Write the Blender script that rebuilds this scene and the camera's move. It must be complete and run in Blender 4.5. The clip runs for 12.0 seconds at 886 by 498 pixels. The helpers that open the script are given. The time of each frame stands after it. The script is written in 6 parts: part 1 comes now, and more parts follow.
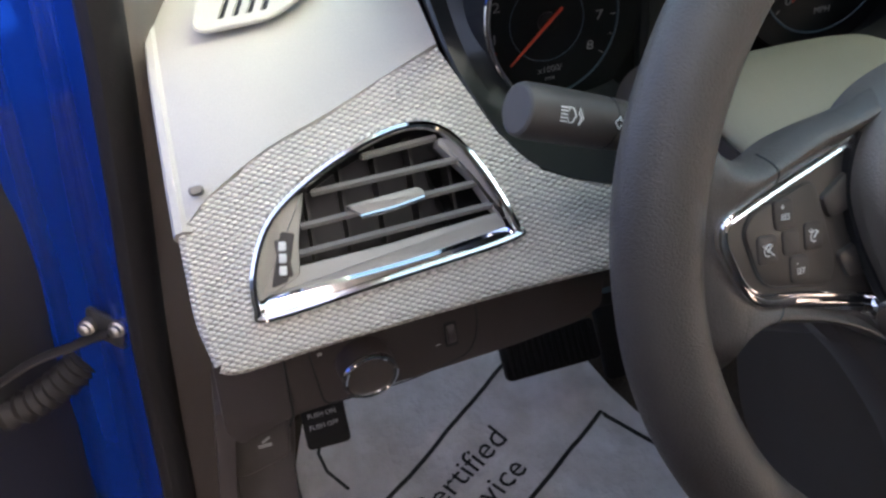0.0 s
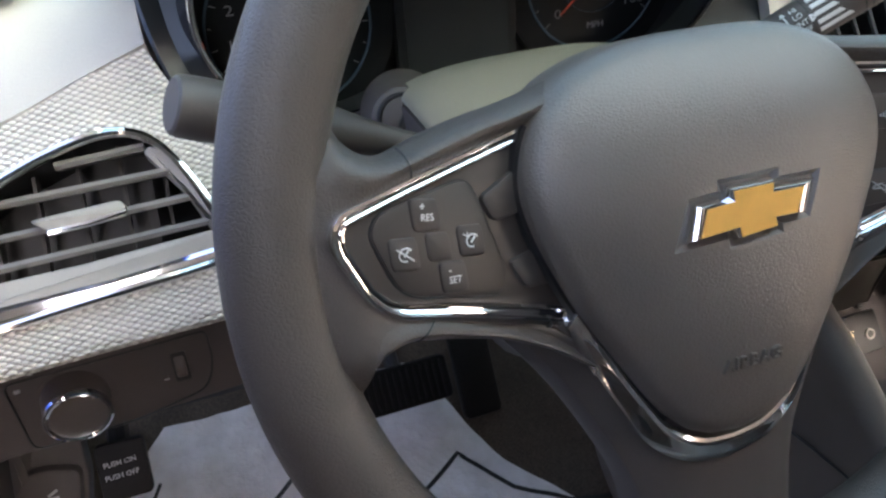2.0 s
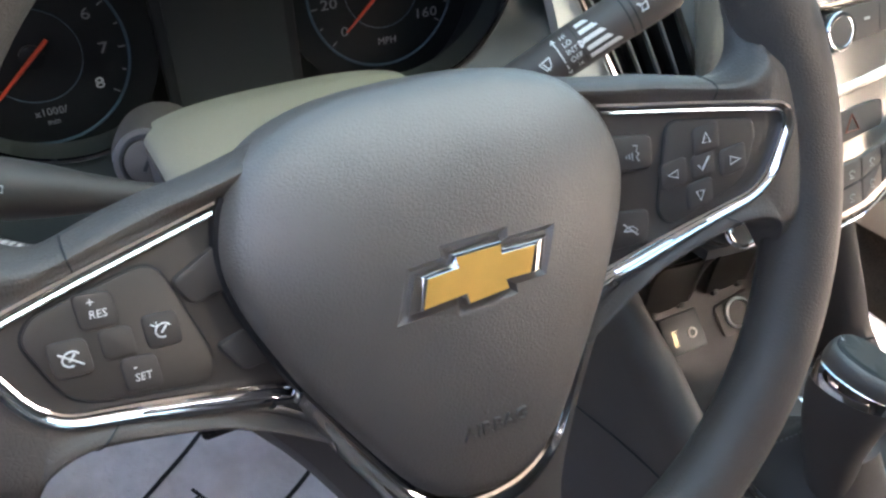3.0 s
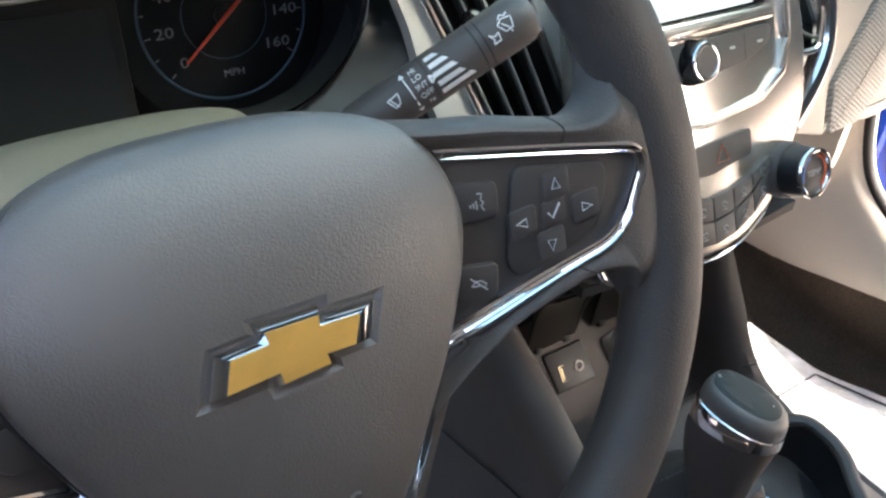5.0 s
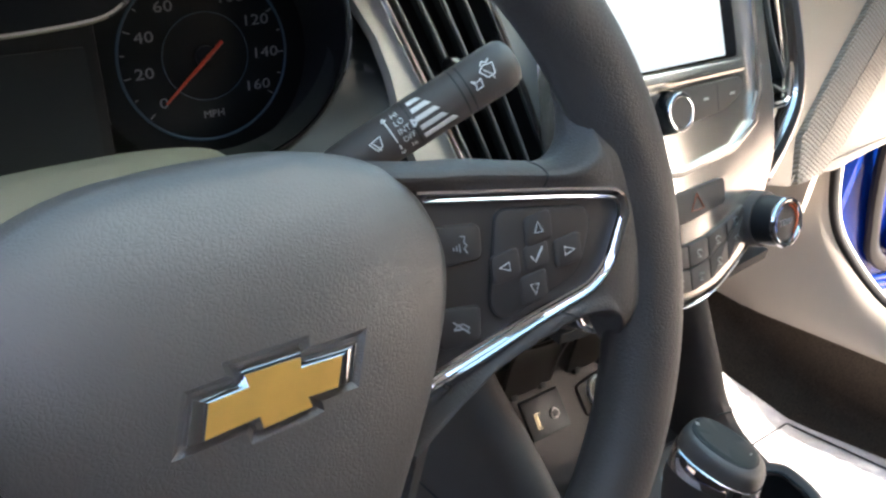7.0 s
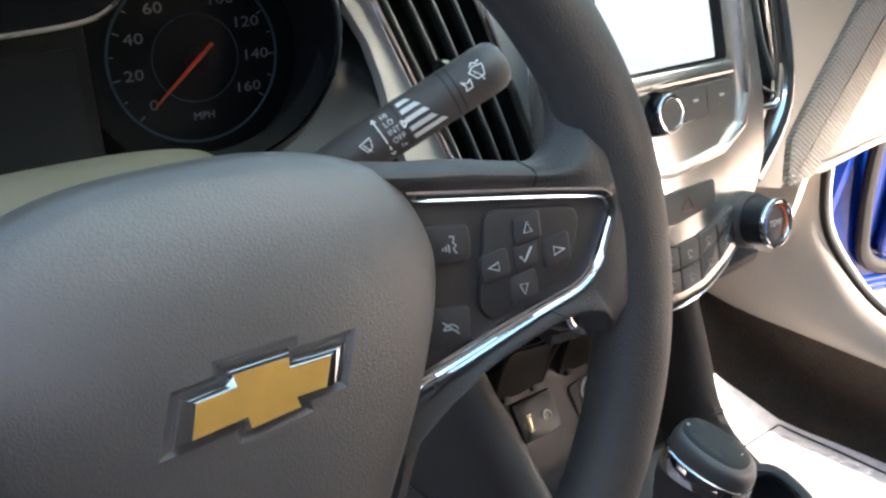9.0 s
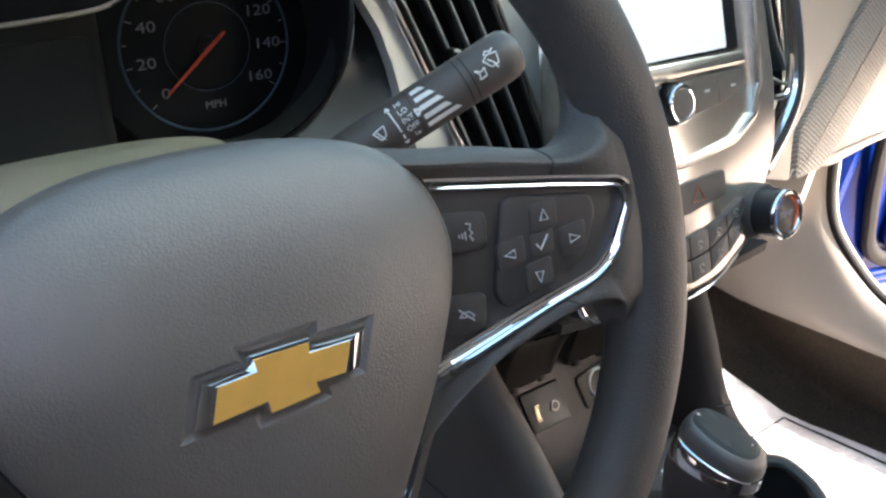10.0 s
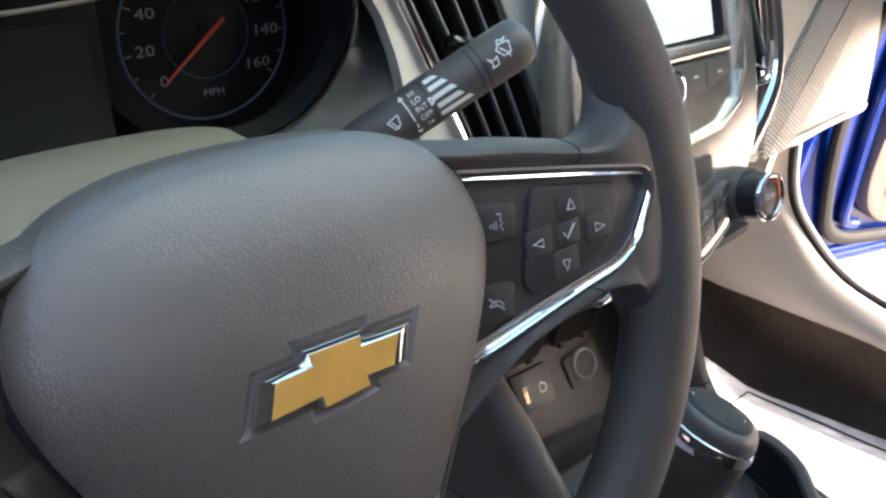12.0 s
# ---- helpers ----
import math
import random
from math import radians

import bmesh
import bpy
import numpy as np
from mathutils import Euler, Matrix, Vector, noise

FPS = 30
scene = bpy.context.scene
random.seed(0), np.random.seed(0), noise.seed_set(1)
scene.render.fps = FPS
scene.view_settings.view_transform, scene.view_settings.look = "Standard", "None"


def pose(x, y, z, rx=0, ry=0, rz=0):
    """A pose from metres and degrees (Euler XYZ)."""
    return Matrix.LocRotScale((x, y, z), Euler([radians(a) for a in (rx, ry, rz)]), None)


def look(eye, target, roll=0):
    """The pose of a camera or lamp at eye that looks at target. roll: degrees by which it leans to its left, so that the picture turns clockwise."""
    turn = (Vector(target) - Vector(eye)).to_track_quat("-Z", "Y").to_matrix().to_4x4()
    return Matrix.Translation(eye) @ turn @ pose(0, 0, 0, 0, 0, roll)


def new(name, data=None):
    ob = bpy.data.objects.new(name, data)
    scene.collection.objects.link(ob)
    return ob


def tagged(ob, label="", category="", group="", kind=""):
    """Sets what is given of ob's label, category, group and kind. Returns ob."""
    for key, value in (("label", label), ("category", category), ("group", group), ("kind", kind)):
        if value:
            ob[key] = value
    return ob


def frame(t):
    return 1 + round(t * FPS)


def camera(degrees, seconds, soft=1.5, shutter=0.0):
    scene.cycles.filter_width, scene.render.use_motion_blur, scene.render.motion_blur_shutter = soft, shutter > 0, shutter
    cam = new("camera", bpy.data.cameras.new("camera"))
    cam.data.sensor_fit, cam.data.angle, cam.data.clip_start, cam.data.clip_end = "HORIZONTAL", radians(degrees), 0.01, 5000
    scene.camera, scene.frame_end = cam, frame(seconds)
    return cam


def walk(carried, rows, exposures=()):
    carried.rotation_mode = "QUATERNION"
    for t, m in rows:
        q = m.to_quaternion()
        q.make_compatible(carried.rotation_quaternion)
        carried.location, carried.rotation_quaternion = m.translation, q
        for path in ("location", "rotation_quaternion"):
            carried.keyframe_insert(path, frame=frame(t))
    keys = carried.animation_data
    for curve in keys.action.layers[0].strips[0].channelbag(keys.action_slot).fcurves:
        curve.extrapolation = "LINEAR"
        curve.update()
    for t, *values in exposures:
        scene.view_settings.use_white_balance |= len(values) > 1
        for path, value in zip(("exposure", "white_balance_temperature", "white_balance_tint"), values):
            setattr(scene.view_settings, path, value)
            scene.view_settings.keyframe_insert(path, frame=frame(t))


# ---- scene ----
cam = camera(58.43, 12.0, soft=2.5)
Z0 = 0.90  # height of the steering wheel centre above the ground
# seconds, x, y, z from the wheel centre, yaw to the left, pitch up, roll
PATH = [
    (0, -0.2962, -0.1904, 0.2063, -13.29, -38.90, -4.93),
    (0.5, -0.2453, -0.1926, 0.1787, -16.20, -38.06, -3.13),
    (1, -0.2027, -0.2004, 0.1691, -20.10, -36.64, -1.27),
    (1.5, -0.1882, -0.2071, 0.1644, -19.92, -36.40, -1.37),
    (2, -0.1866, -0.2033, 0.1669, -19.52, -35.94, -1.64),
    (2.5, -0.1662, -0.2000, 0.1645, -22.28, -37.18, 0.32),
    (3, -0.1097, -0.1937, 0.1812, -28.19, -37.97, 1.09),
    (3.5, -0.0867, -0.1830, 0.1823, -31.72, -38.38, 2.34),
    (3.7, -0.0813, -0.1809, 0.1814, -32.75, -38.20, 3.09),
    (5.3, -0.0645, -0.1784, 0.1746, -35.77, -35.55, 3.58),
    (5.5, -0.0651, -0.1800, 0.1754, -35.62, -34.65, 3.16),
    (6, -0.0693, -0.1748, 0.1769, -37.07, -32.81, 4.86),
    (6.5, -0.0707, -0.1748, 0.1778, -37.45, -31.89, 5.95),
    (7, -0.0680, -0.1755, 0.1721, -37.96, -32.87, 5.95),
    (9, -0.0671, -0.1773, 0.1714, -38.46, -32.57, 6.06),
    (9.5, -0.0669, -0.1761, 0.1709, -38.49, -32.84, 6.16),
    (10, -0.0720, -0.1754, 0.1689, -38.34, -33.04, 6.15),
    (10.5, -0.0767, -0.1754, 0.1704, -37.90, -33.18, 6.01),
    (11, -0.0825, -0.1746, 0.1705, -37.64, -32.93, 6.14),
    (11.5, -0.0884, -0.1662, 0.1665, -37.87, -32.81, 6.73),
    (12, -0.0958, -0.1577, 0.1700, -42.70, -33.96, 7.78),
]


def heading(x, y, z, yaw, pitch, roll):
    """A camera pose from its place and its yaw, pitch and roll in degrees."""
    a, b = radians(yaw), radians(pitch)
    ahead = Vector((-math.sin(a) * math.cos(b), math.cos(a) * math.cos(b), math.sin(b)))
    eye = Vector((x, y, z + Z0))
    return look(eye, eye + ahead, roll)


EXPOSURE = [(0, 3.35, 7150, 15), (0.7, 3.45, 7150, 15), (1.5, 3.65, 7100, 14), (2.5, 3.92, 7000, 13), (3.5, 4.35, 6850, 12), (5.5, 3.73, 6750, 11), (12, 3.7, 6750, 12)]
walk(cam, [(t, heading(*row)) for t, *row in PATH], EXPOSURE)

# ---- light ----
SUN_EL, SUN_AZ = 35.0, 150.0  # elevation, compass bearing to the sun (from +y towards +x)
world = bpy.data.worlds.new("sky")
scene.world = world
world.use_nodes = True
wn = world.node_tree.nodes
sky = wn.new("ShaderNodeTexSky")
sky.sky_type = "NISHITA"
sky.sun_disc = False
sky.air_density, sky.dust_density = 0.6, 4.0
sky.sun_elevation = radians(SUN_EL)
sky.sun_rotation = radians(SUN_AZ)
wn["Background"].inputs["Strength"].default_value = 0.15
world.node_tree.links.new(sky.outputs[0], wn["Background"].inputs["Color"])
sun = new("sun", bpy.data.lights.new("sun", "SUN"))
sun.data.energy, sun.data.angle, sun.data.color = 2.2, radians(0.5), (1.0, 0.95, 0.87)
_e, _a = radians(SUN_EL), radians(SUN_AZ)
_s = Vector((math.sin(_a) * math.cos(_e), math.cos(_a) * math.cos(_e), math.sin(_e)))
sun.matrix_world = look(_s * 20, (0, 0, 0))


# ---- materials ----
def material(name, color, rough=0.5, metal=0.0, grain=0.0, grain_size=0.002, bump=0.0, stain=0.0, stain_size=0.08, spec=0.5, coat=0.0, tint=None):
    """A surface with two scales of variation: a fine grain (with relief) and broad stains."""
    m = bpy.data.materials.new(name)
    m.use_nodes = True
    nt = m.node_tree
    b = nt.nodes["Principled BSDF"]
    b.inputs["Base Color"].default_value = (*color, 1)
    b.inputs["Roughness"].default_value = rough
    b.inputs["Metallic"].default_value = metal
    b.inputs["Specular IOR Level"].default_value = spec
    b.inputs["Coat Weight"].default_value = coat
    b.inputs["Coat Roughness"].default_value = 0.05
    tc = nt.nodes.new("ShaderNodeTexCoord")
    col = None
    if stain:
        n = nt.nodes.new("ShaderNodeTexNoise")
        n.inputs["Scale"].default_value = 1 / stain_size
        n.inputs["Detail"].default_value = 5
        nt.links.new(tc.outputs["Object"], n.inputs["Vector"])
        mix = nt.nodes.new("ShaderNodeMix")
        mix.data_type = "RGBA"
        dark = tint or tuple(c * (1 - stain) for c in color)
        mix.inputs[6].default_value = (*dark, 1)
        mix.inputs[7].default_value = (*[min(1, c * (1 + 0.25 * stain)) for c in color], 1)
        ramp = nt.nodes.new("ShaderNodeMapRange")
        ramp.inputs[1].default_value, ramp.inputs[2].default_value = 0.3, 0.7
        nt.links.new(n.outputs["Fac"], ramp.inputs[0])
        nt.links.new(ramp.outputs[0], mix.inputs[0])
        col = mix.outputs[2]
    if grain or bump:
        n2 = nt.nodes.new("ShaderNodeTexNoise")
        n2.inputs["Scale"].default_value = 1 / grain_size
        n2.inputs["Detail"].default_value = 3
        nt.links.new(tc.outputs["Object"], n2.inputs["Vector"])
        if grain:
            mix2 = nt.nodes.new("ShaderNodeMix")
            mix2.data_type, mix2.blend_type = "RGBA", "MULTIPLY"
            mix2.inputs[0].default_value = 1
            r2 = nt.nodes.new("ShaderNodeMapRange")
            r2.inputs[1].default_value, r2.inputs[2].default_value = 0.3, 0.7
            r2.inputs[3].default_value, r2.inputs[4].default_value = 1 - grain, 1 + grain
            nt.links.new(n2.outputs["Fac"], r2.inputs[0])
            if col:
                nt.links.new(col, mix2.inputs[6])
            else:
                mix2.inputs[6].default_value = (*color, 1)
            nt.links.new(r2.outputs[0], mix2.inputs[7])
            col = mix2.outputs[2]
        if bump:
            bp = nt.nodes.new("ShaderNodeBump")
            bp.inputs["Strength"].default_value = bump
            bp.inputs["Distance"].default_value = grain_size * 0.4
            nt.links.new(n2.outputs["Fac"], bp.inputs["Height"])
            nt.links.new(bp.outputs[0], b.inputs["Normal"])
    if col:
        nt.links.new(col, b.inputs["Base Color"])
    return m


def leather(name, color, rough, cell=0.0012, strength=0.35):
    """Moulded hide grain: Voronoi cells with soft creases between them."""
    m = material(name, color, rough, stain=0.12, stain_size=0.05)
    nt = m.node_tree
    tc = [n for n in nt.nodes if n.type == "TEX_COORD"][0]
    v = nt.nodes.new("ShaderNodeTexVoronoi")
    v.feature = "DISTANCE_TO_EDGE"
    v.inputs["Scale"].default_value = 1 / cell
    warp = nt.nodes.new("ShaderNodeTexNoise")
    warp.inputs["Scale"].default_value = 0.25 / cell
    nt.links.new(tc.outputs["Object"], warp.inputs["Vector"])
    add = nt.nodes.new("ShaderNodeMix")
    add.data_type = "VECTOR"
    add.inputs[0].default_value = 0.004
    nt.links.new(tc.outputs["Object"], add.inputs[4])
    nt.links.new(warp.outputs["Color"], add.inputs[5])
    nt.links.new(add.outputs[1], v.inputs["Vector"])
    r = nt.nodes.new("ShaderNodeMapRange")
    r.inputs[2].default_value = 0.25
    nt.links.new(v.outputs["Distance"], r.inputs[0])
    bp = nt.nodes.new("ShaderNodeBump")
    bp.inputs["Strength"].default_value = strength
    bp.inputs["Distance"].default_value = 0.0003
    nt.links.new(r.outputs[0], bp.inputs["Height"])
    nt.links.new(bp.outputs[0], nt.nodes["Principled BSDF"].inputs["Normal"])
    return m


def weave(name, color, dark, cw=0.0075, ch=0.0052):
    """Cream cloth-like trim: rows of raised lens-shaped scales, offset row by row, in the panel's own x and slope.
    Shade in the creases is painted in.
    """
    m = material(name, color, 0.55)
    nt = m.node_tree
    b = nt.nodes["Principled BSDF"]
    tc = [n for n in nt.nodes if n.type == "TEX_COORD"][0]
    sep = nt.nodes.new("ShaderNodeSeparateXYZ")
    nt.links.new(tc.outputs["Object"], sep.inputs[0])

    def math_(op, a, c=None):
        n = nt.nodes.new("ShaderNodeMath")
        n.operation = op
        for k, val in ((0, a), (1, c)):
            if val is None:
                continue
            if isinstance(val, (int, float)):
                n.inputs[k].default_value = val
            else:
                nt.links.new(val, n.inputs[k])
        return n.outputs[0]

    slope = math_("ADD", math_("MULTIPLY", sep.outputs[2], 0.78), math_("MULTIPLY", sep.outputs[1], 0.62))
    across = math_("ADD", sep.outputs[0], 0.0)
    w1 = math_("MULTIPLY", across, 2 * math.pi / cw)
    w2 = math_("MULTIPLY", slope, 2 * math.pi / (2 * ch))
    p = math_("SINE", math_("ADD", math_("MULTIPLY", w1, 0.5), w2))
    q = math_("SINE", math_("SUBTRACT", math_("MULTIPLY", w1, 0.5), w2))
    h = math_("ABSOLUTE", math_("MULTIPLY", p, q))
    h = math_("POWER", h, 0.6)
    # crease shade put into the colour: darker wherever the relief runs low
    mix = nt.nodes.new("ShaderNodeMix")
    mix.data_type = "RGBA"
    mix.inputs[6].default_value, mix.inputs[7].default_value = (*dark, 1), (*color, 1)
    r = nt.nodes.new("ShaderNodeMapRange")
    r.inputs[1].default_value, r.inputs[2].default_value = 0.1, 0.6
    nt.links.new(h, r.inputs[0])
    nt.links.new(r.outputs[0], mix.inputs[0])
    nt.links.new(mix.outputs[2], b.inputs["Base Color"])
    bp = nt.nodes.new("ShaderNodeBump")
    bp.inputs["Strength"].default_value = 0.9
    bp.inputs["Distance"].default_value = 0.0016
    nt.links.new(h, bp.inputs["Height"])
    nt.links.new(bp.outputs[0], b.inputs["Normal"])
    return m


WHEEL = leather("wheel leather", (0.080, 0.068, 0.059), 0.46, cell=0.0016, strength=0.34)
HUB = leather("airbag skin", (0.116, 0.102, 0.087), 0.42, cell=0.0016, strength=0.28)
HUB.node_tree.nodes["Principled BSDF"].inputs["Specular IOR Level"].default_value = 1.0
HUB.node_tree.nodes["Principled BSDF"].inputs["Roughness"].default_value = 0.43
SPOKE = material("spoke plastic", (0.072, 0.063, 0.057), 0.5, grain=0.05, grain_size=0.0006, bump=0.2, stain=0.1)
RECESS = material("recess plastic", (0.030, 0.027, 0.025), 0.5, grain=0.05, grain_size=0.0006, bump=0.2, stain=0.1)
PAD = material("switch pad", (0.052, 0.044, 0.038), 0.45, grain=0.05, grain_size=0.0005, bump=0.1, stain=0.08)
BUTTON = material("switch rubber", (0.056, 0.048, 0.043), 0.5, grain=0.04, grain_size=0.0005, bump=0.1, stain=0.08)
CHROME = material("chrome", (0.86, 0.86, 0.87), 0.07, 1.0, grain=0.02, grain_size=0.01, stain=0.03)
SATIN = material("satin silver", (0.64, 0.60, 0.55), 0.22, 0.9, grain=0.04, grain_size=0.0008, stain=0.05)
GOLD = material("gold", (0.84, 0.47, 0.11), 0.38, 0.3, stain=0.1, stain_size=0.01)
_nt = GOLD.node_tree
_wave = _nt.nodes.new("ShaderNodeTexWave")
_wave.bands_direction = "Z"
_wave.inputs["Scale"].default_value = 620
_bump = _nt.nodes.new("ShaderNodeBump")
_bump.inputs["Strength"].default_value = 0.22
_bump.inputs["Distance"].default_value = 0.0004
_nt.links.new([n for n in _nt.nodes if n.type == "TEX_COORD"][0].outputs["Object"], _wave.inputs["Vector"])
_nt.links.new(_wave.outputs["Fac"], _bump.inputs["Height"])
_nt.links.new(_bump.outputs[0], _nt.nodes["Principled BSDF"].inputs["Normal"])
INK = material("white print", (0.72, 0.72, 0.70), 0.6, grain=0.05)
DIMINK = material("dim print", (0.42, 0.42, 0.42), 0.6, grain=0.05)
CREAM = material("cream plastic", (0.46, 0.43, 0.375), 0.5, grain=0.04, grain_size=0.0009, bump=0.35, stain=0.06, stain_size=0.15)
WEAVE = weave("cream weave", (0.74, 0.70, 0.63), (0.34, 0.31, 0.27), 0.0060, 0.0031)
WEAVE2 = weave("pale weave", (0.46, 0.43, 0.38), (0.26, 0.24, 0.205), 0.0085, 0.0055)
SHROUD = material("beige plastic", (0.27, 0.24, 0.17), 0.5, grain=0.04, grain_size=0.0009, bump=0.35, stain=0.06, stain_size=0.15)
LEDGE = material("vent plastic", (0.36, 0.335, 0.295), 0.42, grain=0.03, grain_size=0.001, bump=0.1, stain=0.06)
BLADE = material("blade grey", (0.058, 0.062, 0.058), 0.45, grain=0.06, grain_size=0.001, bump=0.15, stain=0.1)
LOUVRE = material("louvre grey", (0.19, 0.175, 0.16), 0.45, grain=0.04, grain_size=0.001, bump=0.1, stain=0.06)
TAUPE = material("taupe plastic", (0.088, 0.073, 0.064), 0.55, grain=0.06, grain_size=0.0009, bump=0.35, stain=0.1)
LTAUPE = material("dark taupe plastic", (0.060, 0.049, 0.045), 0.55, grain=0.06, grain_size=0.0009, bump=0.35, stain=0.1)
BLACK = material("black plastic", (0.012, 0.012, 0.013), 0.45, grain=0.08, grain_size=0.001, bump=0.2, stain=0.1)
GLOSS = material("gloss black", (0.006, 0.006, 0.007), 0.12, stain=0.1)
GREEN = material("grey green bevel", (0.017, 0.020, 0.0195), 0.42, grain=0.05, grain_size=0.001, bump=0.2, stain=0.1)
RUBBER = material("black rubber", (0.011, 0.010, 0.010), 0.6, spec=0.2, grain=0.1, grain_size=0.002, bump=0.3, stain=0.15)
CARPET = material("carpet", (0.085, 0.068, 0.055), 0.95, grain=0.35, grain_size=0.0022, bump=1.0, stain=0.2, stain_size=0.06, spec=0.1)
PAPER = material("mat paper", (0.82, 0.80, 0.82), 0.55, grain=0.04, grain_size=0.012, bump=0.8, stain=0.1, stain_size=0.06, tint=(0.62, 0.585, 0.57))
BLUE = material("blue paint", (0.0, 0.016, 0.14), 0.25, 0.2, grain=0.06, grain_size=0.0012, stain=0.1, coat=0.35, spec=0.35)
DIAL = material("dial face", (0.005, 0.006, 0.007), 0.45, stain=0.2, stain_size=0.02, spec=0.2)
FIGURE = material("dial print", (0.20, 0.21, 0.22), 0.6, stain=0.1, stain_size=0.01)
PIT = material("cluster black", (0.011, 0.012, 0.013), 0.5, grain=0.08, grain_size=0.001, bump=0.2, stain=0.1, spec=0.25)
NEEDLE = material("needle red", (0.62, 0.07, 0.03), 0.4, stain=0.1, stain_size=0.01)
RINGB = material("dial ring blue", (0.03, 0.065, 0.095), 0.35, stain=0.1)
SCREEN = material("screen", (0.016, 0.019, 0.020), 0.40, stain=0.1, spec=0.3)
STEEL = material("steel", (0.26, 0.25, 0.24), 0.42, 1.0, grain=0.1, grain_size=0.002, stain=0.2)
BRASS = material("contact gold", (0.50, 0.40, 0.24), 0.3, 1.0, stain=0.1)
ORANGE = material("orange print", (0.85, 0.16, 0.05), 0.5, stain=0.05)
HAZARD = material("dull red print", (0.36, 0.12, 0.07), 0.5, stain=0.05)
COLDBLUE = material("blue print", (0.05, 0.2, 0.7), 0.5, stain=0.05)
HEADLINER = material("headliner", (0.82, 0.80, 0.76), 0.9, grain=0.08, grain_size=0.002, bump=0.3, stain=0.08)
KICK = material("beige trim", (0.43, 0.385, 0.335), 0.5, grain=0.04, grain_size=0.0009, bump=0.25, stain=0.06, stain_size=0.15)
ROAD = material("gravel", (0.24, 0.19, 0.15), 0.95, grain=0.5, grain_size=0.012, bump=1.0, stain=0.3, stain_size=0.8)


GLASS = bpy.data.materials.new("tinted glass")
GLASS.use_nodes = True
_nt = GLASS.node_tree
_clear, _gloss, _mix = _nt.nodes.new("ShaderNodeBsdfTransparent"), _nt.nodes.new("ShaderNodeBsdfGlossy"), _nt.nodes.new("ShaderNodeMixShader")
_clear.inputs["Color"].default_value = (0.82, 0.96, 0.91, 1)
_gloss.inputs["Roughness"].default_value = 0.02
_mix.inputs[0].default_value = 0.05
_nt.links.new(_clear.outputs[0], _mix.inputs[1])
_nt.links.new(_gloss.outputs[0], _mix.inputs[2])
_nt.links.new(_mix.outputs[0], _nt.nodes["Material Output"].inputs["Surface"])


# ---- mesh tools; all coordinates are metres from the wheel centre ----
def vec(p):
    return Vector(p)


def frame_of(origin, ex, en):
    """A local frame: u along ex, n along en, v between them."""
    ex = Vector(ex).normalized()
    en = Vector(en).normalized()
    ev = en.cross(ex).normalized()
    ex = ev.cross(en)
    m = Matrix((ex, ev, en)).transposed().to_4x4()
    m.translation = Vector(origin)
    return m


def curve_through(pts, closed=False, k=6):
    """A smooth line through some points (Catmull-Rom)."""
    pts = [Vector(p) for p in pts]
    n, out = len(pts), []
    for i in range(n if closed else n - 1):
        a, b, c, d = (pts[(i + j) % n] if closed else pts[max(0, min(n - 1, i + j))] for j in (-1, 0, 1, 2))
        for s in range(k):
            t = s / k
            out.append(0.5 * (2 * b + (c - a) * t + (2 * a - 5 * b + 4 * c - d) * t * t + (3 * b - a - 3 * c + d) * t ** 3))
    if not closed:
        out.append(pts[-1])
    return out


def rounded(pts, r, k=4):
    """A closed outline with its corners rounded by r (a number or one each)."""
    pts, out, n = [Vector(p) for p in pts], [], len(pts)
    for i, p in enumerate(pts):
        a, b = pts[i - 1] - p, pts[(i + 1) % n] - p
        rr = r[i] if isinstance(r, (list, tuple)) else r
        d = min(rr, 0.48 * a.length, 0.48 * b.length)
        s, e = p + a.normalized() * d, p + b.normalized() * d
        for j in range(k + 1):
            t = j / k
            out.append((1 - t) ** 2 * s + 2 * t * (1 - t) * p + t * t * e)
    return out


def rect(u, v, w, h):
    return [(u - w / 2, v - h / 2), (u + w / 2, v - h / 2), (u + w / 2, v + h / 2), (u - w / 2, v + h / 2)]


def disc(u, v, r, n=32):
    return [(u + r * math.cos(2 * math.pi * i / n), v + r * math.sin(2 * math.pi * i / n)) for i in range(n)]


def loft(rings, closed_ring=True, cap0=False, cap1=False, loop=False):
    bm = bmesh.new()
    rows = [[bm.verts.new(p) for p in ring] for ring in rings]
    pairs = list(zip(rows, rows[1:] + ([rows[0]] if loop else [])))
    for a, b in pairs:
        m = len(a)
        for i in range(m if closed_ring else m - 1):
            j = (i + 1) % m
            bm.faces.new((a[i], a[j], b[j], b[i]))
    if cap0:
        bm.faces.new(list(reversed(rows[0])))
    if cap1:
        bm.faces.new(rows[-1])
    bmesh.ops.recalc_face_normals(bm, faces=bm.faces)
    return bm


def stack(outline, m, levels, cap0=True, cap1=True, about=None):
    """A solid of one outline at several levels (scale, n): domes, buttons, knobs, bosses. An inset may be given as (scale, n)."""
    c = Vector(about) if about else sum((Vector(p[:2]) for p in outline), Vector((0, 0))) / len(outline)
    rings = [[m @ Vector((c.x + (p[0] - c.x) * s, c.y + (p[1] - c.y) * s, n)) for p in outline] for s, n in levels]
    return loft(rings, True, cap0, cap1)


